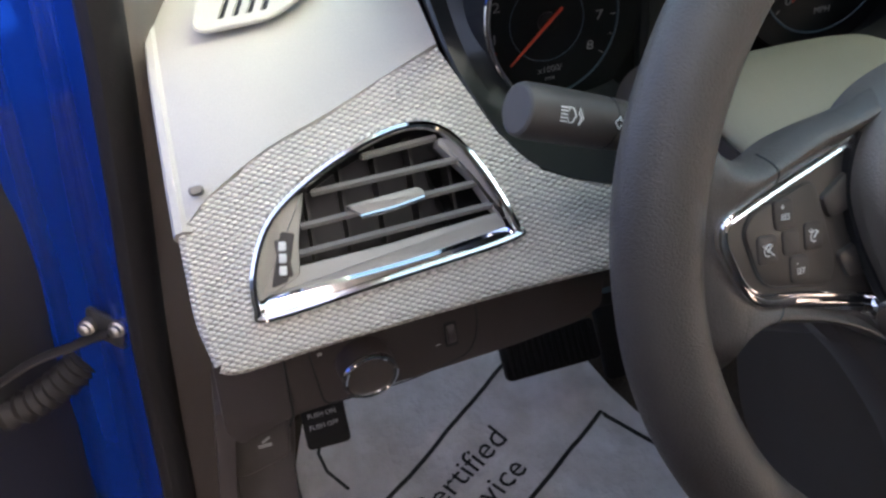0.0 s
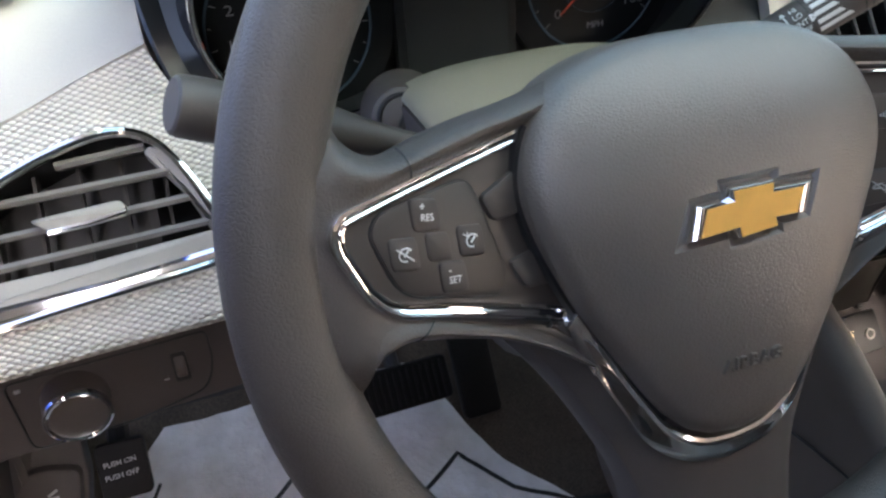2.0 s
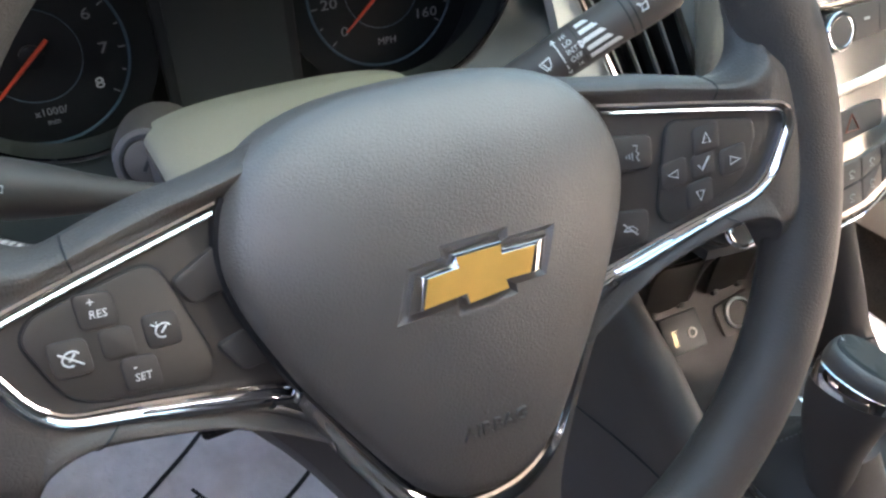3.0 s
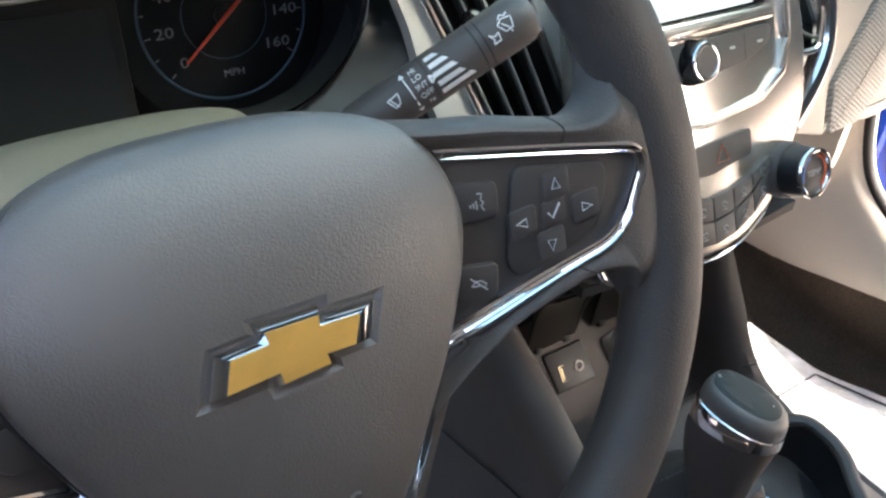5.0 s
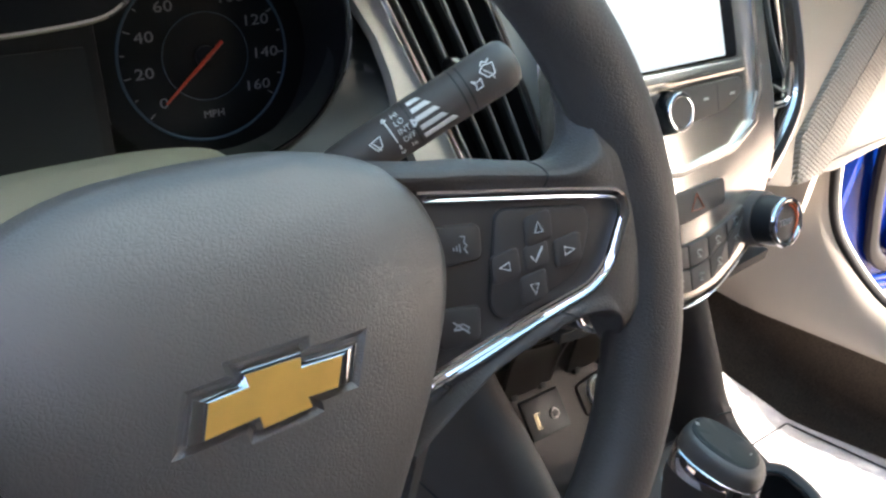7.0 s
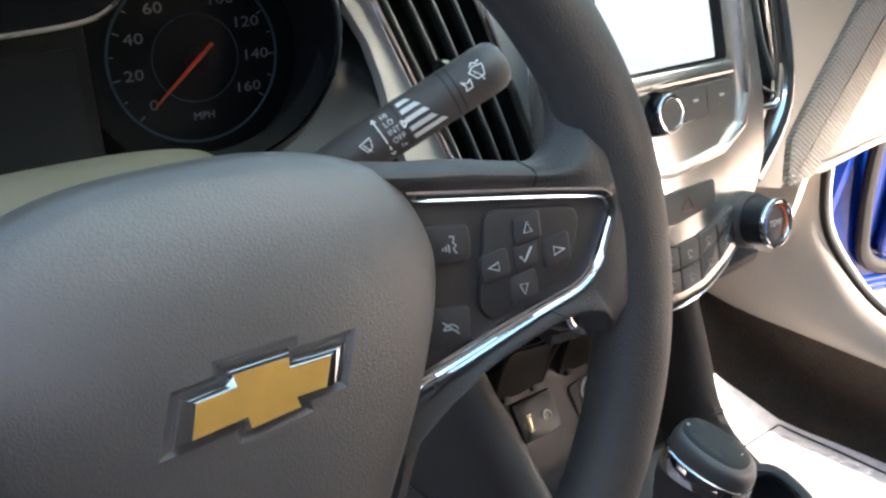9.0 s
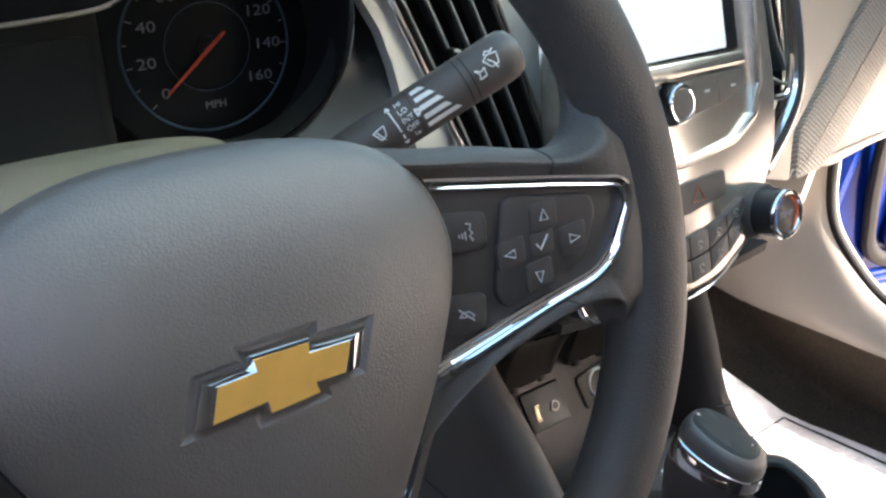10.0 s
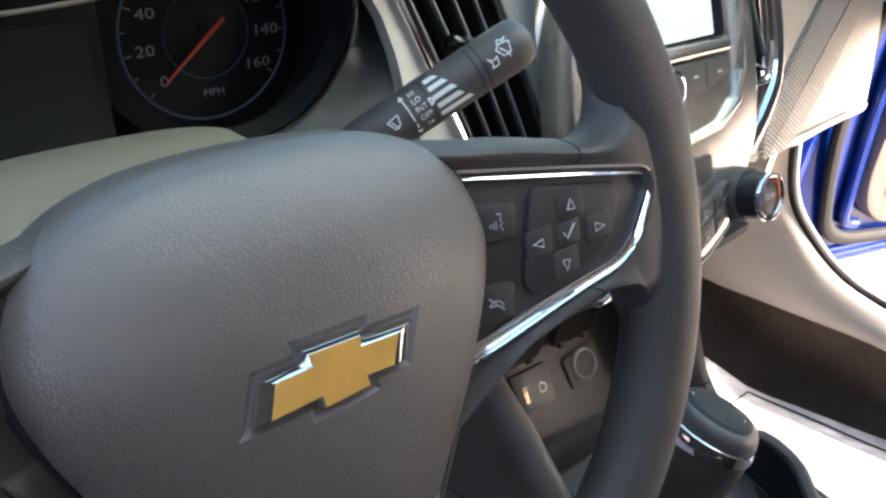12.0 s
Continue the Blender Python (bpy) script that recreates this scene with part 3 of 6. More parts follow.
            part("print", join(*[tube([pm @ Vector((u + a, v + b, 0.0019)) for a, b in pts], 0.00036, 5) for pts in (((-0.0030, -0.0006), (-0.0014, 0.0010), (0.0010, 0.0010), (0.0028, -0.0008), (0.0020, -0.0020), (0.0006, -0.0008), (-0.0012, -0.0008), (-0.0030, -0.0006)), ((-0.0030, 0.0026), (0.0028, -0.0030)))]), DIMINK, pad)
        # chrome root of the surround, where it broadens to meet the chin
        head = curve_through([(0.1142, -0.0132), (0.0985, -0.0190), (0.0820, -0.0250), (0.0690, -0.0300), (0.0600, -0.0385), (0.0530, -0.0500)], False, 4)
        tail = curve_through([(0.1170, -0.0160), (0.1020, -0.0238), (0.0865, -0.0310), (0.0740, -0.0385), (0.0635, -0.0470), (0.0535, -0.0545)], False, 4)
        rows = []
        for a, b in zip(head, tail):
            rows.append([WM @ Vector((s * (a.x + (b.x - a.x) * f), a.y + (b.y - a.y) * f, pad_n(a.x) + n)) for f, n in ((0.0, -0.006), (0.0, 0.0020), (0.12, 0.0030), (0.30, 0.0032), (0.60, 0.0026), (0.88, 0.0012), (1.0, -0.0008), (1.0, -0.006))])
        part("trim_root", loft(rows, True, True, True), CHROME, w, "broad chrome root of the spoke surround")
        part("trim_screw", turned([(0.0016, -0.001), (0.0016, 0.0006), (0.0008, 0.0004)], WM @ pose(s * 0.0745, -0.0315, pad_n(0.0745) + 0.0030), 12), BLACK, w)
    # lower spoke
    o = curve_through([(-0.092, -0.034), (-0.080, -0.049), (-0.068, -0.066), (-0.054, -0.092), (-0.043, -0.118), (-0.039, -0.148), (-0.039, -0.170)], False, 4)
    rows = []
    for p in o:
        k = abs(p.x)
        rows.append([WM @ Vector((k * f, p.y, n - 0.05 * max(0.0, p.y + 0.07))) for f, n in ((-1.0, -0.038), (-1.0, -0.026), (-0.94, -0.0205), (-0.80, -0.0172), (-0.45, -0.0150), (0.0, -0.0143), (0.45, -0.0150), (0.80, -0.0172), (0.94, -0.0205), (1.0, -0.026), (1.0, -0.038))])
    part("lower_spoke", loft(rows, True, True, True), SPOKE, w, "smooth dark taupe lower spoke")
    # airbag cover, with a moulded pocket for the emblem
    half = curve_through([(0.0, 0.0672), (0.030, 0.0658), (0.052, 0.0600), (0.0655, 0.0515), (0.0740, 0.0405), (0.0785, 0.0275), (0.0790, 0.0160), (0.0755, 0.0010), (0.0695, -0.0145), (0.0625, -0.0300), (0.0480, -0.0555), (0.0350, -0.0765), (0.0250, -0.0880), (0.0125, -0.0945), (0.0, -0.0962)], False, 5)
    cover = half + [Vector((-p.x, p.y)) for p in reversed(half[1:-1])]
    chrome_line = [Vector(p) for p in ((-0.0263, -0.0076), (-0.0058, -0.0066), (-0.0052, -0.0106), (0.0130, -0.0098), (0.0124, -0.0060), (0.0274, -0.0066), (0.0318, 0.0054), (0.0120, 0.0060), (0.0126, 0.0094), (-0.0076, 0.0098), (-0.0070, 0.0058), (-0.0213, 0.0054))]
    gold_line = [Vector(p) for p in ((-0.0212, -0.0064), (-0.0044, -0.0056), (-0.0040, -0.0095), (0.0118, -0.0087), (0.0112, -0.0052), (0.0212, -0.0056), (0.0246, 0.0036), (0.0108, 0.0042), (0.0113, 0.0076), (-0.0062, 0.0080), (-0.0056, 0.0040), (-0.0178, 0.0036))]

    def spread(outline, d):
        """The outline with every side moved outwards by d, corners kept sharp."""
        out, m = [], len(outline)
        for i, p in enumerate(outline):
            a, b = (p - outline[i - 1]).normalized(), (outline[(i + 1) % m] - p).normalized()
            na, nb = Vector((a.y, -a.x)), Vector((b.y, -b.x))
            out.append(p + (na + nb) * (d / (1 + na.dot(nb))))
        return out

    c = Vector((0.003, -0.0004))
    lip, base = spread(chrome_line, 0.0028), spread(chrome_line, 0.0009)
    pocket, foot = [], []
    for i in range(12):
        k = max(3, int((lip[(i + 1) % 12] - lip[i]).length / 0.0016))
        pocket += [lip[i] + (lip[(i + 1) % 12] - lip[i]) * (j / k) for j in range(k)]
        foot += [base[i] + (base[(i + 1) % 12] - base[i]) * (j / k) for j in range(k)]
    angles = [math.atan2(p.y - c.y, p.x - c.x) for p in pocket]
    reach = [radius_at(cover, c, a) for a in angles]
    rings = []
    for q in (1.0, 1.0, 0.985, 0.965, 0.94, 0.90, 0.84, 0.76, 0.66, 0.54, 0.40, 0.26, 0.14, 0.07, 0.03, 0.008, 0.0):
        ring = []
        for p, a, far in zip(pocket, angles, reach):
            near = (p - c).length
            r = near + (far - near) * q
            u, v = c.x + r * math.cos(a), c.y + r * math.sin(a)
            n = dome_height(u, v, r / far) - (0.0003 if q == 0.0 else 0.0)
            ring.append(WM @ Vector((u, v, -0.034 if not rings else n)))
        rings.append(ring)
    rings.append([WM @ Vector((*p, 0.0098)) for p in foot])
    hub = part("airbag_cover", loft(rings, True, True, True), HUB, w, "domed grey grained airbag cover")
    for sd in (-1, 1):
        gap = [WM @ Vector((p.x * 1.006, (p.y + 0.006) * 1.006 - 0.006, -0.0120)) for p in cover if p.x * sd > 0 and -0.085 < p.y < 0.044]
        part("cover_joint", sweep(gap, oval(0.0022, 0.0035, 6), UN), BLACK, w, "black joint beside the airbag cover")
    # chrome chin that follows the lower edge of the cover
    near = curve_through([(0.0635, -0.0290), (0.0500, -0.0530), (0.0368, -0.0755), (0.0268, -0.0888), (0.0140, -0.0962), (0.0, -0.0980)], False, 6)
    far = curve_through([(0.0655, -0.0365), (0.0580, -0.0570), (0.0480, -0.0765), (0.0370, -0.0965), (0.0200, -0.1095), (0.0, -0.1135)], False, 6)
    near = [Vector((-p.x, p.y)) for p in near] + list(reversed(near[:-1]))
    far = [Vector((-p.x, p.y)) for p in far] + list(reversed(far[:-1]))
    rows = []
    for a, b in zip(near, far):
        rows.append([WM @ Vector((*(a + (b - a) * f), n)) for f, n in ((0.0, -0.024), (0.0, -0.0086), (0.07, -0.0066), (0.17, -0.0060), (0.27, -0.0070), (0.34, -0.0078), (0.62, -0.0090), (0.92, -0.0116), (1.0, -0.0155), (1.0, -0.024))])
    part("chin_trim", loft(rows, True, True, True), CHROME, w, "wide chrome strip under the airbag cover")
    # emblem: a plain slanted cross in gold with a bevelled chrome edge
    bevel = [[WM @ Vector((*p, 0.0090)) for p in chrome_line], [WM @ Vector((*p, 0.0122)) for p in chrome_line]]
    bevel += [[WM @ Vector((*(p + (g - p) * f), n)) for p, g in zip(chrome_line, gold_line)] for f, n in ((0.06, 0.0126), (0.92, 0.0148), (1.0, 0.0148))]
    badge = part("emblem", loft(bevel, True, True, True), CHROME, w, "chrome edged gold cross emblem")
    part("emblem_fill", slab(gold_line, WM, 0.0140, 0.0151), GOLD, badge, "ribbed gold enamel")
    part("airbag_lettering", letters("AIRBAG", WM @ pose(0.0005, -0.0610, 0.0096, 9, 0, 0), 0.0078, 0.0008), HUB, hub)
    part("airbag_symbol", join(block(WM @ pose(0.0005, -0.0515, 0.0098), (0.011, 0.0016, 0.001), 0.0003), block(WM @ pose(-0.003, -0.0535, 0.0096), (0.0018, 0.004, 0.001), 0.0003)), HUB, hub)
    return w


steering_wheel()

# ---- steering column and stalks ----
col = thing("steering_column", (-0.015, 0.10, -0.09), "steering column shroud, cream above and taupe below", "steering column")
CX = -0.015


# sections: distance, half width, top, seam below the crest
tops = ((0.040, 0.046, -0.022), (0.055, 0.053, -0.010), (0.080, 0.060, 0.001), (0.110, 0.066, 0.0080), (0.138, 0.068, 0.0098), (0.155, 0.068, 0.0065), (0.175, 0.067, -0.006), (0.20, 0.066, -0.026), (0.23, 0.065, -0.042))


def cap_line(y, hw, zt, drop):
    """The crown of the shroud: flat across and rounded at the shoulders."""
    return [(CX + hw * math.copysign(abs(math.sin(a)) ** 0.75, a), y, zt - drop * (1 - math.cos(a) ** 0.9 if abs(a) < 1.57 else 1.0)) for a in [-1.5708 + math.pi * k / 24 for k in range(25)]]


part("upper_shroud", loft([cap_line(y, hw, zt, 0.013) + [(CX + hw * 0.9, y, zt - 0.022), (CX - hw * 0.9, y, zt - 0.022)] for y, hw, zt in tops], True, True, True), SHROUD, col, "beige grained upper shroud")
low_sec = []
for y, hw, zt in tops:
    zb = -0.140 + 1.1 * max(0.0, 0.075 - y)
    low_sec.append([(CX + (hw + 0.0005) * a, y, (zt - 0.0150) * (1 - b) + zb * b) for a, b in [(-math.copysign(abs(math.cos(t)) ** 0.62, math.cos(t)), math.sin(t) ** 0.85 if 0 < t < 3.14 else 0.0) for t in [math.pi * k / 20 for k in range(21)]]])
part("lower_shroud", loft(low_sec, True, True, True), TAUPE, col, "taupe lower shroud")
# ignition lock on the shoulder of the column
im = frame_of((-0.0835, 0.1420, -0.0125), (1, -0.35, 0.1), (-0.30, -1.0, 0.42))
part("lock_housing", turned([(0.0235, -0.045), (0.0200, -0.020), (0.0165, -0.006), (0.0155, -0.001), (0.0140, 0.0)], im, 36), TAUPE, col, "taupe ignition lock housing")
part("lock_ring", sweep([im @ Vector((0.0118 * math.cos(a), 0.0118 * math.sin(a), 0.0002)) for a in [2 * math.pi * i / 36 for i in range(36)]], oval(0.0012, 0.0008, 6), (-0.30, -1.0, 0.42), True), BLACK, col)
part("lock_face", turned([(0.0105, -0.003), (0.0102, 0.0004), (0.0080, 0.0012), (0.0004, 0.0013)], im, 32), TAUPE, col)
part("key_slot", block(im @ pose(0, 0, 0.0013, 0, 0, 60), (0.0085, 0.0018, 0.0006), 0.0002), BLACK, col)


def wrap(bm, a, d, up, r):
    """Writing bent round a bar: local x along it, y round it."""
    d = Vector(d).normalized()
    up = (Vector(up) - d * Vector(up).dot(d)).normalized()
    sd = up.cross(d)
    for v in bm.verts:
        rr = r + v.co.z
        g = v.co.y / r
        v.co = Vector(a) + d * v.co.x + rr * (up * math.cos(g) + sd * math.sin(g))
    return bm


def stalk(name, a, b, up, radii, label):
    """A control stalk: a bar of oval section from a to b with radii at steps along it."""
    a, b = Vector(a), Vector(b)
    st = thing(name, tuple(a), label, "stalk")
    d = (b - a).normalized()
    path = [a + (b - a) * t for t, _ in radii]
    part("arm", sweep(path, oval(1.0, 1.0, 24), up, False, True, [r for _, r in radii]), SPOKE, st)
    return st, d


CAMSIDE = Vector((-0.58, -0.73, 0.36))
R1, R2 = Vector((0.050, 0.128, -0.031)), Vector((0.177, 0.1005, 0.0458))
wiper_stalk, wd = stalk("wiper_stalk", R1, R2, CAMSIDE, [(-0.12, 0.0068), (0, 0.0070), (0.25, 0.0085), (0.36, 0.0112), (0.44, 0.0118), (0.80, 0.0122), (0.93, 0.0125), (0.97, 0.0120), (0.992, 0.0100), (1.0, 0.0080)], "dark grey wiper stalk with white printed markings")
L = (R2 - R1).length


def stalk_text(txt, u, v, h):
    bm = letters(txt, pose(u, v, 0.0003), h, 0.0001)
    return wrap(bm, R1, wd, CAMSIDE, 0.0119)


def finer(p, n=5):
    """The same line with its pieces cut into n, so that it can follow a round surface."""
    out = [p[0]]
    for (u0, v0), (u1, v1) in zip(p, p[1:]):
        out += [(u0 + (u1 - u0) * i / n, v0 + (v1 - v0) * i / n) for i in range(1, n + 1)]
    return out


def stalk_lines(*paths, r=0.00035, radius=0.0119):
    return join(*[wrap(tube([(u, v, 0.0003) for u, v in finer(p)], r, 5), R1, wd, CAMSIDE, radius) for p in paths])


UM = 0.0800
for i, (txt, h) in enumerate((("HI", 0.0039), ("LO", 0.0039), ("INT", 0.0039), ("OFF", 0.0039), ("1x", 0.0034))):
    part("print", stalk_text(txt, UM + 0.0075 + 0.0004 * i, 0.0078 - 0.0042 * i, h), INK, wiper_stalk)
part("print", stalk_lines([(UM + 0.0020, 0.0092), (UM + 0.0026, -0.0040)], [(UM + 0.0009, 0.0076), (UM + 0.0020, 0.0096), (UM + 0.0031, 0.0076)], [(UM + 0.0027, -0.0056), (UM + 0.0028, -0.0078)], [(UM + 0.0019, -0.0096), (UM + 0.0029, -0.0108), (UM + 0.0039, -0.0096)], r=0.00042), INK, wiper_stalk)
part("print", stalk_lines([(UM - 0.0092, 0.0020), (UM - 0.0030, 0.0028), (UM - 0.0042, -0.0016), (UM - 0.0072, -0.0024), (UM - 0.0092, 0.0020)], [(UM - 0.0055, -0.0030), (UM - 0.0075, 0.0015)]), INK, wiper_stalk)
part("print", stalk_lines([(UM + 0.0130, -0.0020), (UM + 0.0152, -0.0002), (UM + 0.0130, 0.0014), (UM + 0.0130, -0.0020)], r=0.0006), INK, wiper_stalk)
for i in range(5):
    v, length = 0.0088 - 0.0043 * i, (0.0062, 0.0092, 0.0115, 0.0132, 0.0170)[i]
    ends = [(UM + 0.0152, v - 0.0011), (UM + 0.0152 + length + 0.0010, v - 0.0011), (UM + 0.0152 + length - 0.0010, v + 0.0011), (UM + 0.0152, v + 0.0011)]
    part("stripe", wrap(slab(ends, pose(0, 0, 0), 0.0003, 0.0007), R1, wd, CAMSIDE, 0.0119), INK, wiper_stalk)
for u in (0.790, 0.815):
    part("ring_groove", sweep([R1 + (R2 - R1) * u, R1 + (R2 - R1) * (u + 0.006)], oval(1, 1, 24), CAMSIDE, False, True, [0.01235, 0.01235]), BLACK, wiper_stalk)
part("ring_groove", sweep([R1 + (R2 - R1) * 0.615, R1 + (R2 - R1) * 0.618], oval(1, 1, 24), CAMSIDE, False, True, [0.0121, 0.0121]), BLACK, wiper_stalk)
UW = 0.1335
part("print", stalk_lines([(UW - 0.0020, 0.0028), (UW + 0.0010, 0.0046), (UW + 0.0056, 0.0036), (UW + 0.0042, -0.0012), (UW + 0.0004, -0.0014), (UW - 0.0020, 0.0028)], [(UW + 0.0030, -0.0030), (UW + 0.0024, -0.0004), (UW + 0.0002, 0.0026)], [(UW - 0.0002, 0.0050), (UW + 0.0014, 0.0066), (UW + 0.0032, 0.0052), (UW + 0.0050, 0.0062)], [(UW - 0.0078, 0.0012), (UW - 0.0052, -0.0006), (UW - 0.0030, 0.0004), (UW - 0.0036, -0.0034), (UW - 0.0072, -0.0034), (UW - 0.0062, -0.0016), (UW - 0.0078, 0.0012)], r=0.00036, radius=0.01245), INK, wiper_stalk)

L1, L2 = Vector((-0.078, 0.113, -0.016)), Vector((-0.190, 0.0985, 0.0345))
lamp_stalk, ld = stalk("light_stalk", L1, L2, (-0.2, -0.8, 0.55), [(-0.1, 0.0055), (0.15, 0.0062), (0.30, 0.0082), (0.42, 0.0106), (0.52, 0.0120), (0.62, 0.0124), (0.90, 0.0128), (0.97, 0.0126), (0.992, 0.0118), (1.0, 0.0105)], "taupe light stalk with white headlamp symbol")
LS = (L2 - L1).length
LUP = Vector((-0.25, -0.80, 0.55))


def lamp_lines(*paths, r=0.00038):
    return join(*[wrap(tube([(LS * 0.83 - u, -v, 0.0003) for u, v in p], r, 5), L1, ld, LUP, 0.0124) for p in paths])


part("print", lamp_lines(*[[(-0.0060, 0.0030 - 0.0015 * i), (-0.0022, 0.0030 - 0.0015 * i)] for i in range(5)], [(-0.0014, 0.0034), (0.0010, 0.0030), (0.0026, 0.0), (0.0010, -0.0030), (-0.0014, -0.0034), (-0.0014, 0.0034)], [(0.0046, -0.0040), (0.0068, -0.0008), (0.0046, 0.0036), (0.0040, 0.0010), (0.0056, -0.0004), (0.0046, -0.0040)]), INK, lamp_stalk)
part("print", lamp_lines([(0.0255, 0.0), (0.0285, 0.0028), (0.0285, 0.0012), (0.0315, 0.0012), (0.0315, -0.0012), (0.0285, -0.0012), (0.0285, -0.0028), (0.0255, 0.0)]), INK, lamp_stalk)
part("ring_groove", sweep([L1 + (L2 - L1) * 0.60, L1 + (L2 - L1) * 0.605], oval(1, 1, 24), LUP, False, True, [0.01255, 0.01255]), BLACK, lamp_stalk)

# ---- instrument cluster ----
cluster = thing("instrument_cluster", (-0.015, 0.25, -0.06), "black instrument cluster with two chrome ringed dials", "instrument cluster")
part("backing", block(frame_of((-0.015, 0.262, 0.02), (1, 0, 0), (0, -1, 0.12)), (0.40, 0.18, 0.012), 0.003), PIT, cluster)
DN = Vector((0, -1, 0.12)).normalized()


def dial(cx, cz, numbers, unit, sweep0, sweep1, needle, arc, ring_x):
    m = frame_of((cx, 0.237 + 0.12 * cz, cz), (1, 0, 0), DN)
    d = part("dial", turned([(0.062, -0.010), (0.062, 0.000), (0.001, 0.0001)], m, 48, True, True), DIAL, cluster, "black dial with white figures and red needle")
    # chrome ring ahead of the dial and the black funnel behind it
    turns = [radians(arc[0] + (arc[1] - arc[0]) * i / 60) for i in range(61)]
    rc = Vector((ring_x, 0.190, 0.034))
    hoop = [rc + Vector((0.0640 * math.cos(a), 0.0, 0.0640 * math.sin(a))) for a in turns]
    part("bezel_ring", sweep(hoop, oval(0.0018, 0.0018, 8), (0, -1, 0)), CHROME, cluster, "thin chrome dial ring")
    part("bezel", loft([[p + Vector((0, 0.001, 0)), p * 0.5 + (m @ Vector((0.062 * math.cos(a), 0.062 * math.sin(a), 0.0))) * 0.5, m @ Vector((0.0600 * math.cos(a), 0.0600 * math.sin(a), 0.0)), m @ Vector((0.066 * math.cos(a), 0.066 * math.sin(a), -0.004)), p + Vector((0.002 * math.cos(a), 0.003, 0.002 * math.sin(a)))] for p, a in zip(hoop, turns)], True, True, True), PIT, cluster)
    part("scale_ring", sweep([m @ Vector((0.0470 * math.cos(a), 0.0470 * math.sin(a), 0.0009)) for a in [2 * math.pi * i / 72 for i in range(72)]], oval(0.0008, 0.0005, 6), DN, True), RINGB, d)
    part("inner_ring", sweep([m @ Vector((0.0240 * math.cos(a), 0.0240 * math.sin(a), 0.0009)) for a in [2 * math.pi * i / 60 for i in range(60)]], oval(0.0003, 0.0004, 6), DN, True), RINGB, d)
    n = len(numbers)
    ticks = []
    for i in range((n - 1) * 2 + 1):
        a = radians(sweep0 + (sweep1 - sweep0) * i / ((n - 1) * 2))
        r0 = 0.0420 if i % 2 == 0 else 0.0435
        ticks.append(tube([m @ Vector((r0 * math.cos(a), r0 * math.sin(a), 0.0008)), m @ Vector((0.0455 * math.cos(a), 0.0455 * math.sin(a), 0.0008))], 0.00035, 5))
    part("ticks", join(*ticks), FIGURE, d)
    for i, txt in enumerate(numbers):
        a = radians(sweep0 + (sweep1 - sweep0) * i / (n - 1))
        part("figure", letters(txt, m @ pose(0.0345 * math.cos(a), 0.0345 * math.sin(a), 0.0008) @ Matrix.Diagonal((1.22, 0.95, 1, 1)), 0.0088, 0.0001), FIGURE, d)
    for txt, v, h in unit:
        part("figure", letters(txt, m @ pose(0.001, v, 0.0008), h, 0.0001), FIGURE, d)
    a = radians(needle)
    o = Vector((math.cos(a), math.sin(a)))
    pts = [m @ Vector((o.x * r, o.y * r, 0.0042)) for r in (-0.012, 0.0, 0.034)]
    part("needle", sweep(pts, [(-0.0012, -0.0006), (0.0012, -0.0006), (0.0004, 0.0008), (-0.0004, 0.0008)], DN, False, True, [0.9, 1.0, 0.55]), NEEDLE, d, "red needle at rest")
    part("hub", turned([(0.006, 0.0), (0.006, 0.0028), (0.0045, 0.0034)], m, 24), DIAL, d)


dial(0.0765, 0.0130, ["0", "20", "40", "60", "80", "100", "120", "140", "160"], [("MPH", -0.0325, 0.0062)], 221, -35, 221, (112, -118), 0.0745)
dial(-0.1185, 0.0070, ["", "1", "2", "3", "4", "5", "6", "7", "8"], [("x1000/", -0.0300, 0.0058), ("min", -0.0355, 0.0044)], 221, -35, 221, (68, 302), -0.1080)
sm = frame_of((-0.0180, 0.2372, 0.0), (1, 0, 0), DN)
disp = part("display_surround", slab(rounded(rect(0, 0.004, 0.078, 0.080), 0.003, 3), sm, -0.004, 0.0025, 0.001), PIT, cluster)
part("display", slab(rounded(rect(0, -0.004, 0.066, 0.060), 0.002, 3), sm, 0.0022, 0.0032), SCREEN, disp, "dark unlit display")
part("upper_rail", tube(curve_through([(-0.075, 0.200, 0.074), (-0.064, 0.200, 0.0620), (-0.052, 0.200, 0.0515), (-0.034, 0.200, 0.0480), (-0.010, 0.200, 0.0488), (0.0145, 0.200, 0.0515), (0.0266, 0.200, 0.0572), (0.036, 0.200, 0.0680), (0.050, 0.200, 0.0850)], False, 8), 0.0016, 8), CHROME, cluster, "chrome rail over the display")
part("upper_cowl", surface([[(-0.082, y, z + 0.022), (-0.064, y, z), (-0.052, y, z - 0.0105), (-0.034, y, z - 0.014), (-0.010, y, z - 0.0132), (0.0145, y, z - 0.0105), (0.0266, y, z - 0.0048), (0.036, y, z + 0.006), (0.052, y, z + 0.024)] for y, z in ((0.199, 0.0635), (0.225, 0.066), (0.25, 0.068))], 0.02, (0, 0, -1)), PIT, cluster)
part("lower_cowl", surface([[(x, y, z) for x in (-0.21, -0.1, 0.0, 0.1, 0.18)] for y, z in ((0.150, -0.062), (0.185, -0.056), (0.215, -0.052), (0.25, -0.050))], 0.01, (0, 0, 1)), PIT, cluster)
lip = curve_through([(-0.200, 0.250, 0.085), (-0.198, 0.228, 0.050), (-0.1935, 0.205, 0.0205), (-0.187, 0.189, 0.001), (-0.174, 0.171, -0.0215), (-0.154, 0.156, -0.041), (-0.118, 0.146, -0.054), (-0.07, 0.140, -0.062)], False, 6)
